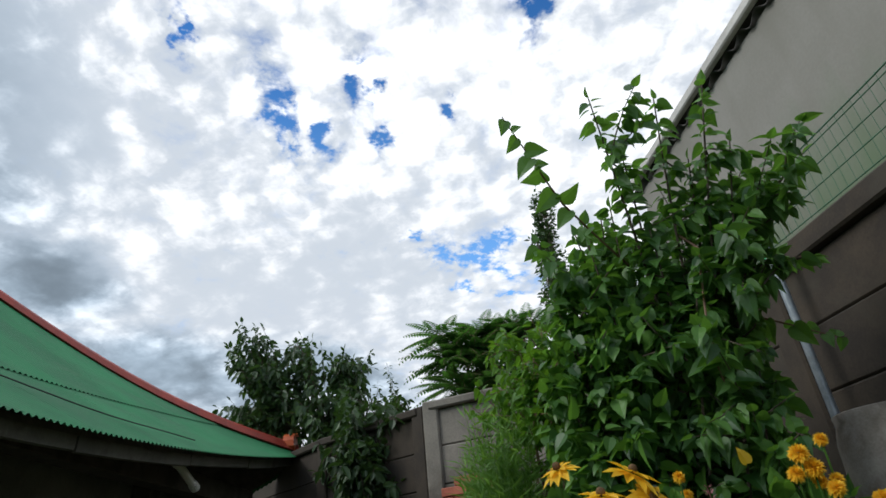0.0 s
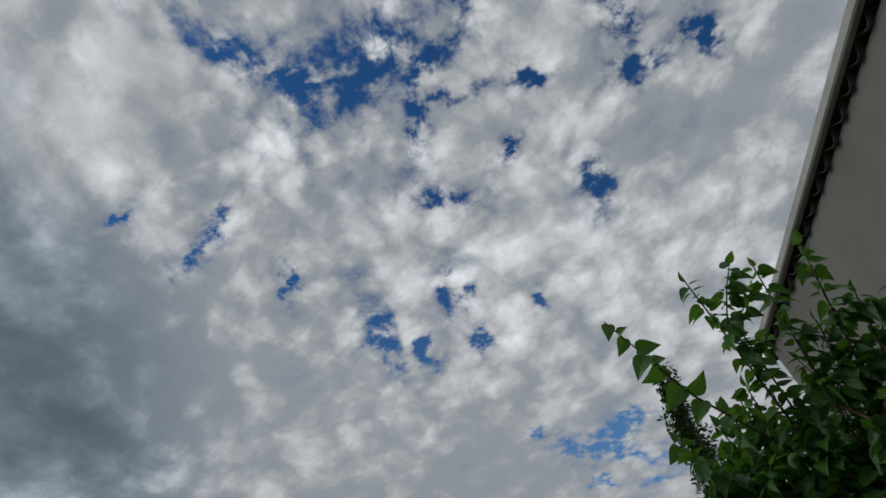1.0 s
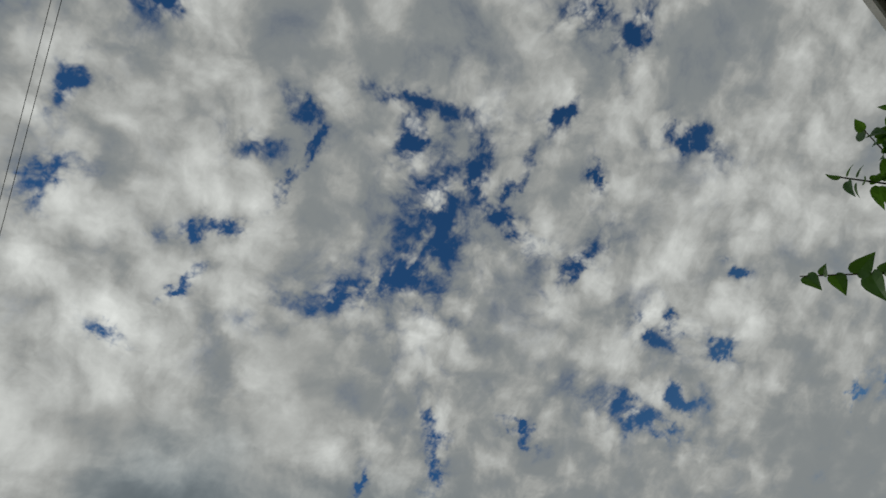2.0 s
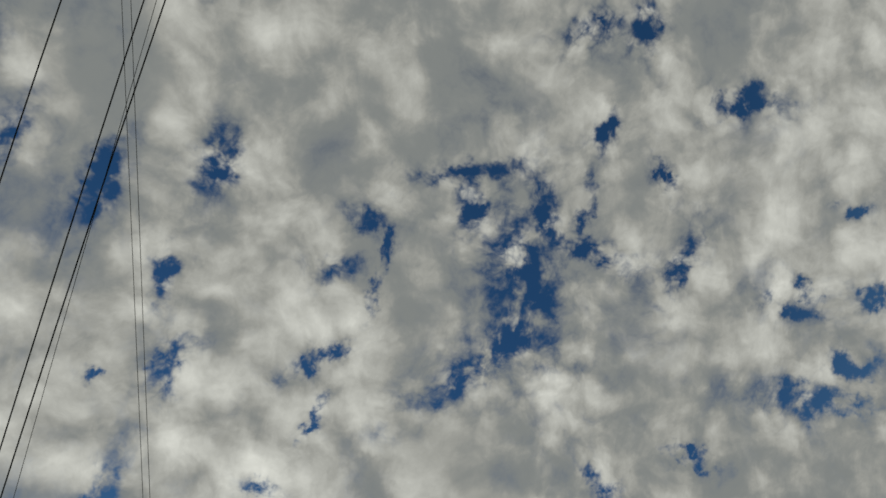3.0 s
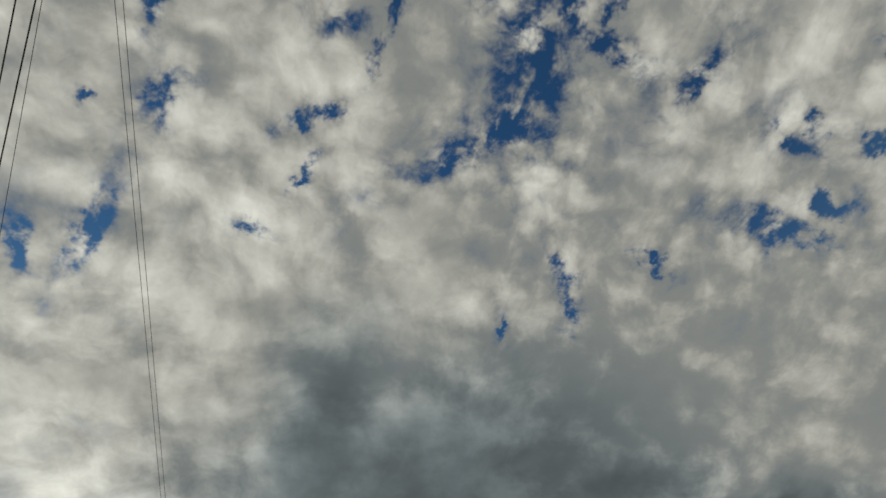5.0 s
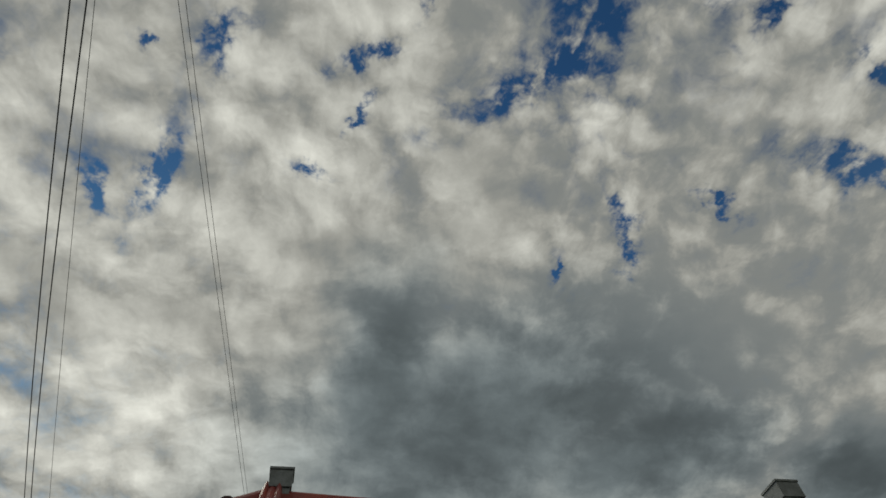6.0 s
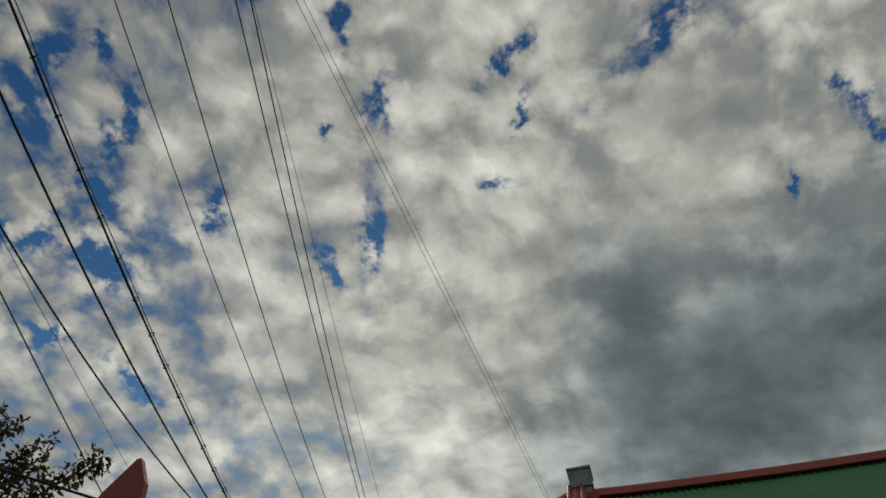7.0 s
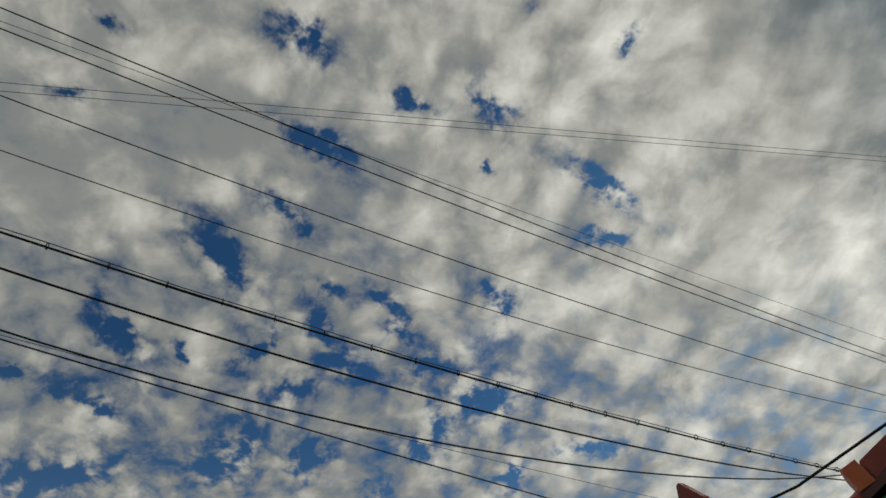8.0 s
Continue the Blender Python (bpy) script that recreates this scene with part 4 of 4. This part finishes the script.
clump_plant("leafy_bush", (0.85, 2.75, 0.50), [(0.74, 2.70, 2.15, 0.24), (0.93, 2.62, 2.24, 0.22), (0.76, 2.64, 1.92, 0.25), (0.66, 2.82, 2.05, 0.2), (0.95, 2.55, 1.75, 0.25), (0.80, 2.5, 1.60, 0.2), (0.70, 2.40, 2.02, 0.16), (0.72, 2.38, 1.80, 0.16)],
            120, 0.045, LIME, "bushy plant with fresh lime green leaves", "bush", 3, trunk=0.02, bark=TWIG)
clump_plant("fruit_tree", (-0.15, 7.75, 0.0), [(-1.53, 6.95, 3.88, 0.36), (-0.95, 7.05, 3.82, 0.34), (-1.25, 6.95, 3.42, 0.42), (-0.35, 6.95, 3.46, 0.34), (-1.45, 7.25, 3.10, 0.5),
            (-0.69, 6.85, 2.98, 0.5), (-0.14, 6.30, 2.80, 0.42), (-0.24, 5.92, 2.42, 0.40), (0.22, 6.05, 2.78, 0.22), (-0.47, 6.85, 3.55, 0.2), (-0.32, 6.5, 2.5, 0.36), (-0.1, 5.75, 2.2, 0.3), (-0.22, 5.6, 2.02, 0.33), (-0.22, 5.8, 2.0, 0.30), (0.0, 5.7, 2.45, 0.36), (0.02, 5.5, 2.12, 0.34), (0.10, 5.45, 2.50, 0.24), (-0.26, 5.4, 2.32, 0.24), (-0.22, 5.35, 2.08, 0.26), (-0.24, 5.5, 2.6, 0.26), (-0.16, 5.35, 2.2, 0.24)],
            95, 0.105, PERSIMMON, "broad fruit tree with dark drooping leaves behind the wall", "tree", 5, (OVAL, OVAL_F), 0.07, hang=0.8)
for k, (x, y, z, r) in enumerate(((0.10, 6.30, 3.25, 0.10),)):
    clump_plant("sapling", (0.12, 6.35, 0.0), [(x, y, z, 0.12), (x - 0.12, y, 3.1, 0.10), (x + 0.10, y, 3.0, 0.10)], 25, 0.06, PERSIMMON, "thin weedy sapling above the wall", "sapling", 6, (BLADE, BLADE_F), 0.012)


def fern_tree():
    """Feathered fronds in rosettes at the branch ends."""
    rng = random.Random(8)
    foot = Vector((1.25, 6.5, 0.0))
    ob = empty("feathered_tree", foot, "tree with long feathered fronds behind the concrete wall", "tree")
    wood, ribs, leaves = bmesh.new(), bmesh.new(), Leaves(BLADE, BLADE_F)
    tube(wood, [p - foot for p in bend(foot, (1.2, 6.3, 2.4), rng, 0.1, 8)], 0.06, 0.04, 9)
    for c in ((0.72, 6.12, 3.62), (1.18, 6.16, 3.66), (0.86, 6.16, 3.12), (1.41, 5.95, 3.28), (1.60, 5.75, 3.50), (1.05, 6.0, 3.35), (1.35, 5.8, 2.95), (0.95, 5.9, 2.85), (1.7, 5.7, 3.1),
              (0.95, 6.10, 3.46), (1.32, 6.02, 3.52), (1.52, 5.88, 3.05), (1.15, 5.92, 3.10), (0.76, 6.05, 3.32), (1.50, 5.95, 3.62), (0.80, 5.95, 3.00)):
        c = Vector(c)
        tube(wood, [p - foot for p in bend((1.2, 6.3, 2.3), c, rng, 0.1, 6)], 0.03, 0.012, 6)
        for k in range(20):
            a = 2 * math.pi * k / 20 + rng.uniform(-0.2, 0.2)
            out = Vector((math.cos(a), math.sin(a), rng.uniform(-0.25, 0.9))).normalized()
            length = rng.uniform(0.36, 0.62)
            pts = [c + out * length * u + Vector((0, 0, -0.30 * length * u * u)) for u in (0, 0.2, 0.4, 0.6, 0.8, 1.0)]
            tube(ribs, [p - foot for p in pts], 0.004, 0.0015, 3, False)
            for i in range(13):
                u = 0.12 + 0.86 * i / 12
                q = u * 5
                j = min(int(q), 4)
                p, d = pts[j].lerp(pts[j + 1], q - j), (pts[j + 1] - pts[j]).normalized()
                s = d.cross(Vector((0, 0, 1))).normalized()
                for sgn in (1, -1):
                    leaves.add(p - foot, s * sgn + d * 0.35 + Vector((0, 0, -0.2)), (0, 0, 1), 0.075 * math.sin(math.pi * (0.2 + 0.75 * u)) + 0.015)
    part("trunk", wood, BARK, ob)
    tagged(part("frond_stalk", ribs, TWIG, ob), kind="stuff")
    tagged(leaves.mesh("foliage", SUMAC, ob), kind="stuff")


fern_tree()
clump_plant("columnar_tree", (4.25, 12.0, 0.0), [(4.22 + 0.10 * math.sin(k * 2.1), 12.0 + 0.1 * math.cos(k * 1.7), 2.0 + 0.56 * k, 0.40 if k < 10 else 0.30) for k in range(14)],
            55, 0.15, PERSIMMON, "slim columnar tree far behind the garden", "tree", 12, (BLADE, BLADE_F), 0.09, hang=0.1)
clump_plant("roadside_tree", (-2.9, -5.2, 0.0), [(-2.35, -4.85, 4.42, 0.48), (-2.67, -4.65, 4.25, 0.48), (-2.99, -4.5, 4.36, 0.32), (-3.20, -4.25, 4.52, 0.18), (-3.55, -4.05, 4.38, 0.24),
            (-3.82, -3.75, 4.55, 0.12), (-2.82, -4.5, 3.8, 0.5), (-1.75, -5.2, 4.20, 0.35), (-2.1, -5.1, 3.9, 0.5), (-3.3, -4.4, 3.9, 0.4)],
            100, 0.075, AUTUMN, "roadside tree with small browning green leaves", "tree", 14, (BLADE, BLADE_F), 0.06, hang=0.2)


# ---- garden flowers ----
def petal_ring(leaves, at, axis, count, length, open_angle, rng, wide=1.0):
    axis = Vector(axis).normalized()
    a0 = axis.orthogonal().normalized()
    b0 = axis.cross(a0)
    for k in range(count):
        a = 2 * math.pi * k / count + rng.uniform(-0.15, 0.15)
        out = (a0 * math.cos(a) + b0 * math.sin(a)) * math.cos(open_angle) + axis * math.sin(open_angle)
        leaves.add(at + out * length * 0.12, out, axis, length * rng.uniform(0.85, 1.1), 0.15)


def stalk(ob, at, foot, rng, leaf_count=7):
    bm = bmesh.new()
    pts = bend(foot, at, rng, 0.05, 8)
    inv = ob.matrix_world.translation
    tube(bm, [p - inv for p in pts], 0.005, 0.003, 6)
    part("stalk", bm, LIME, ob)
    lv = Leaves(BLADE, BLADE_F)
    for k in range(leaf_count):
        p = pts[1 + k % 6] - inv
        lv.add(p, rnd_dir(rng, 0.4) + Vector((0, 0, 0.1)), (0, 0, 1), rng.uniform(0.07, 0.13), 0.3)
    tagged(lv.mesh("stalk_leaves", LIME, ob), kind="stuff")


def coneflower(at, axis, length, seed):
    rng = random.Random(seed)
    at = Vector(at)
    foot = Vector((at.x + rng.uniform(-0.08, 0.08), at.y + rng.uniform(0.02, 0.14), rise(at.x, at.y + 0.05)))
    ob = empty("coneflower", foot, "single golden coneflower with drooping petals and brown eye", "flower", "golden flowers")
    lv = Leaves(BLADE, BLADE_F)
    petal_ring(lv, at - foot, axis, 11, length, -0.12, rng)
    petal_ring(lv, at - foot, axis, 6, length * 0.8, 0.25, rng)
    lv.mesh("petals", YELLOW, ob)
    bm = bmesh.new()
    bmesh.ops.create_icosphere(bm, subdivisions=2, radius=0.012)
    for v in bm.verts:
        v.co = v.co * (1 + 0.12 * noise.noise(v.co * 300)) + Vector(axis).normalized() * 0.010
    bmesh.ops.translate(bm, vec=at - foot, verts=bm.verts)
    part("eye", bm, BROWN_EYE, ob, "brown domed eye")
    stalk(ob, at, foot, rng)


def pompom(at, radius, seed):
    rng = random.Random(seed)
    at = Vector(at)
    foot = Vector((at.x + rng.uniform(-0.06, 0.06), at.y + rng.uniform(0.0, 0.12), rise(at.x, at.y + 0.05)))
    ob = empty("pompom_flower", foot, "double golden flower like a pompom on a stalk", "flower", "golden flowers")
    lv = Leaves(BLADE, BLADE_F)
    for n, ang in ((14, -0.7), (18, -0.4), (20, -0.1), (20, 0.2), (18, 0.5), (14, 0.8), (9, 1.1), (5, 1.4)):
        petal_ring(lv, at - foot, (rng.uniform(-0.2, 0.2), -0.7, 0.7), n, radius, ang, rng)
    lv.mesh("petals", YELLOW, ob)
    stalk(ob, at, foot, rng)


coneflower((0.47, 1.62, 1.55), (-0.4, -0.2, 0.8), 0.055, 1)
coneflower((0.53, 1.50, 1.465), (0.1, -0.2, 0.97), 0.072, 2)
coneflower((0.63, 1.52, 1.515), (0.4, -0.3, 0.8), 0.072, 3)
coneflower((0.66, 1.50, 1.45), (0.2, -0.8, 0.5), 0.06, 4)
for k, (x, y, z, r) in enumerate(((1.20, 1.55, 1.56, 0.018), (1.12, 1.55, 1.53, 0.025), (1.145, 1.55, 1.49, 0.027), (1.10, 1.56, 1.48, 0.022), (1.16, 1.56, 1.455, 0.017),
                                  (1.20, 1.55, 1.455, 0.019), (1.175, 1.53, 1.435, 0.022), (0.88, 1.78, 1.52, 0.017), (0.90, 1.80, 1.47, 0.017), (1.31, 1.55, 1.40, 0.024))):
    pompom((x, y, z), r, 20 + k)


def herb(name, foot, top, spread, count, material, label, seed, shape, size, category="plant"):
    rng = random.Random(seed)
    foot = Vector(foot)
    ob = empty(name, foot, label, category)
    bm, lv = bmesh.new(), Leaves(*shape)
    for k in range(count):
        tip = Vector((rng.uniform(-1, 1) * spread, rng.uniform(-1, 1) * spread, (top - foot.z) * rng.uniform(0.55, 1.0)))
        pts = bend(Vector((tip.x * 0.2, tip.y * 0.2, 0)), tip, rng, 0.05, 7)
        tube(bm, pts, 0.004, 0.0012, 4, False)
        leafy(lv, pts[2:], rng, size, size * 0.4, 0.0, True, -0.3)
    tagged(part("stalk_tuft", bm, material, ob), kind="stuff")
    tagged(lv.mesh("foliage", material, ob), kind="stuff")


NEEDLE = ([(0, 0, 0), (-0.05, 0.4, 0.0), (0, 1.0, 0.05), (0.05, 0.4, 0.0)], [(0, 3, 2, 1)])
herb("feathery_plant", (0.52, 2.62, 0.55), 1.92, 0.15, 210, FEATHER, "feathery bright green garden plant", 31, NEEDLE, 0.10)
herb("feathery_plant", (0.54, 2.95, 0.70), 1.80, 0.16, 130, FEATHER, "feathery bright green garden plant", 32, NEEDLE, 0.10)
herb("flower_foliage", (1.22, 1.75, 0.22), 1.47, 0.22, 40, LILAC, "dense green foliage under the golden flowers", 33, (HEART, HEART_F), 0.07)
herb("flower_foliage", (1.48, 1.70, 0.22), 1.43, 0.22, 40, LIME, "dense green foliage under the golden flowers", 34, (BLADE, BLADE_F), 0.07)
herb("flower_foliage", (0.80, 1.85, 0.24), 1.46, 0.22, 40, LILAC, "dense green foliage under the golden flowers", 35, (HEART, HEART_F), 0.06)
herb("pink_spike_plant", (0.97, 1.72, 0.22), 1.50, 0.05, 8, PINK, "slender plant with small pink blossom spikes", 36, (BLADE, BLADE_F), 0.014)
lv = Leaves()
lv.add(Vector((0, 0, 0)), (-0.25, 0, 0.9), (0, -1, 0.2), 0.05, 0.1)
ob = lv.mesh("yellow_leaf", YELLOW, None)
ob.location = (1.06, 1.70, 1.53)
tagged(ob, "single yellowed leaf caught on the shrub", "leaf")

# ---- pole, barrel, bricks ----
post = pipe_thing("pole", [(1.965, 2.395, 0.30), (1.965, 2.395, 1.5), (1.96, 2.38, 2.65)], 0.020, PIPE_GREY, "grey galvanised pole standing against the concrete wall", "pole", ends=False)
bm = bmesh.new()
tube(bm, [(1.96, 2.38, 2.635), (1.96, 2.38, 2.66)], 0.023, sides=12)
part("pole_cap", bm, PIPE_GREY, post)


def lathe(profile, sides=28):
    vs = [(r * math.cos(2 * math.pi * k / sides), r * math.sin(2 * math.pi * k / sides), z) for r, z in profile for k in range(sides)]
    fs = [(i * sides + k, i * sides + (k + 1) % sides, (i + 1) * sides + (k + 1) % sides, (i + 1) * sides + k) for i in range(len(profile) - 1) for k in range(sides)]
    return vs, fs


vs, fs = lathe([(0.0, 0.02), (0.17, 0.02), (0.19, 0.05), (0.215, 0.35), (0.225, 0.62), (0.21, 0.86), (0.19, 0.93), (0.195, 0.96), (0.185, 0.965), (0.175, 0.93), (0.19, 0.8), (0.0, 0.78)])
barrel = raw("barrel", vs, fs, POT, smooth=True)
barrel.location = (1.90, 2.04, 0.75)
tagged(barrel, "pale stained barrel with a rounded rim on blocks", "barrel")
vs, fs = lathe([(0.222, 0.60), (0.232, 0.61), (0.232, 0.64), (0.222, 0.65)])
raw("barrel_hoop", vs, fs, POT, barrel)
plinth = empty("block_plinth", (1.86, 2.02, 0.2), "two courses of grey concrete blocks under the barrel", "blocks")
for z, turn in ((0.10, 0), (0.355, 0)):
    for dx in (-0.10, 0.105):
        bm = bmesh.new()
        box(bm, (0.195, 0.39, 0.25), (dx, 0, z + 0.045 if z < 0.2 else z + 0.05), turn, 0.008)
        part("block", bm, CONCRETE, plinth)
pile = empty("brick_stack", (0.33, 4.50, 1.16), "small stack of old red bricks before the wall", "bricks", turn=-30)
rng = random.Random(4)
bm = bmesh.new()
box(bm, (0.20, 0.095, 0.058), (0, 0, 0.029), 0, 0.005)
brick = part("brick", bm, BRICK, pile)
for course in range(12):
    for col in range(3):
        if course == 11 and col == 2 or course > 9 and col == 0:
            continue
        if course == 0 and col == 0:
            continue
        b = new("brick", brick.data)
        b.parent = pile
        b.matrix_basis = pose(0.21 * col + 0.10 * (course % 2) + rng.uniform(-0.01, 0.01), rng.uniform(-0.012, 0.012), 0.062 * course, 0, 0, rng.uniform(-4, 4))

# ---- overhead wires between two poles, in the lane south of the house ----
WEST, EAST = -3.0, 1.8


def overhead(name, h, a, b, sag, radius, material, label, west=WEST, east=EAST, rings=0):
    """A sagging line at h above the eye; a and b: two places it passes, per metre of that height."""
    slope = (b[1] - a[1]) / (b[0] - a[0])
    pts = []
    for k in range(41):
        u = west + (east - west) * k / 40
        z = h * (1 - sag * (1 - ((u + 0.62) / 1.1) ** 2))
        pts.append(Vector((u * h, (a[1] + slope * (u - a[0])) * h - 0.12, EYE_Z + z)))
    bm = bmesh.new()
    tube(bm, pts, radius, sides=6)
    ob = tagged(link_mesh(name, bm, material), label, "wire", "overhead wires")
    return ob, pts


overhead("power_line", 6.0, (0.44, -0.25), (-1.57, -0.47), 0.045, 0.0072, BLACK_CABLE, "black overhead power line against the cloudy sky")
overhead("power_line", 6.0, (0.44, -0.28), (-1.60, -0.49), 0.035, 0.0070, BLACK_CABLE, "black overhead power line against the cloudy sky")
overhead("power_line", 6.0, (0.44, -0.38), (-1.68, -0.59), 0.060, 0.0064, BLACK_CABLE, "black overhead power line against the cloudy sky")
overhead("power_line", 6.0, (0.44, -0.47), (-1.74, -0.65), 0.065, 0.0056, BLACK_CABLE, "black overhead power line against the cloudy sky")
overhead("guard_wire", 6.1, (0.44, -0.27), (-1.57, -0.43), 0.02, 0.0032, GREY_CABLE, "thin grey overhead wire")
bundle, pts = overhead("telephone_cable", 4.3, (0.43, -0.62), (-1.73, -0.88), 0.045, 0.0095, BLACK_CABLE, "black telephone cable hung by rings from a wire")
bm = bmesh.new()
tube(bm, [p + Vector((0, 0.01, 0.035 - 0.012 * math.cos(k * 1.7))) for k, p in enumerate(pts)], 0.0045, sides=5)
part("carrier_wire", bm, GREY_CABLE, bundle)
bm = bmesh.new()
tube(bm, [p + Vector((0, -0.012, 0.012 + 0.012 * math.cos(k * 1.1))) for k, p in enumerate(pts)], 0.0045, sides=5)
part("second_cable", bm, BLACK_CABLE, bundle)
ring = None
for k in range(48):
    q = 40 * (k + 0.5) / 48
    i = int(q)
    p = pts[i].lerp(pts[i + 1], q - i)
    if ring is None:
        bm = bmesh.new()
        tube(bm, [(0.0, 0.026 * math.sin(2 * math.pi * j / 12), 0.030 * math.cos(2 * math.pi * j / 12)) for j in range(13)], 0.0045, sides=5, cap=False)
        ring = part("ring", bm, BLACK_CABLE, bundle)
        ring.location = p + Vector((0, 0, 0.016))
    else:
        r = new("ring", ring.data)
        r.parent = bundle
        r.location = p + Vector((0, 0, 0.016))
overhead("telephone_cable", 4.3, (0.43, -0.69), (-1.76, -0.92), 0.075, 0.0095, BLACK_CABLE, "thick black overhead telephone cable")
overhead("telephone_cable", 4.2, (0.43, -0.82), (-1.76, -0.91), 0.12, 0.0080, BLACK_CABLE, "black overhead telephone cable sagging low")
overhead("telephone_cable", 4.2, (0.43, -0.85), (-1.07, -1.15), 0.01, 0.0070, BLACK_CABLE, "black overhead telephone cable")
overhead("drop_wire", 4.2, (0.43, -0.84), (-1.20, -1.06), 0.02, 0.0028, GREY_CABLE, "thin grey overhead drop wire")
overhead("drop_wire", 8.0, (0.44, -0.38), (-1.52, 0.04), 0.0, 0.0042, GREY_CABLE, "thin grey overhead wire crossing the others")
overhead("drop_wire", 8.0, (0.44, -0.366), (-1.52, 0.05), 0.004, 0.0042, GREY_CABLE, "thin grey overhead wire crossing the others")
bm = bmesh.new()
tube(bm, [(-2.52, 0.9, 2.60), (-2.45, -0.38, 2.66), (-2.38, -0.94, 2.72), (-2.30, -1.49, 2.80), (-1.6, -2.4, 2.85), (-0.5, -3.4, 2.95), (0.8, -4.6, 3.4)], 0.006, sides=6)
tagged(link_mesh("service_cable", bm, BLACK_CABLE), "black service cable slung from the roof to the lane", "cable")


def utility_pole(x, y, top):
    ob = empty("utility_pole", (x, y, 0), "grey concrete utility pole carrying the overhead wires", "pole", "utility poles")
    bm = bmesh.new()
    tube(bm, [(0, 0, -0.1), (0, 0, top)], 0.16, 0.10, 14)
    part("mast", bm, CONCRETE, ob, smooth=False)
    for z, w in ((top - 0.35, 3.6), (top - 2.6, 3.2)):
        bm = bmesh.new()
        box(bm, (0.08, w, 0.08), (0.15, 0, z), 0, 0.006)
        part("cross_arm", bm, STEEL, ob)


utility_pole(-17.9, -4.0, 9.9)
utility_pole(10.9, -1.4, 9.9)
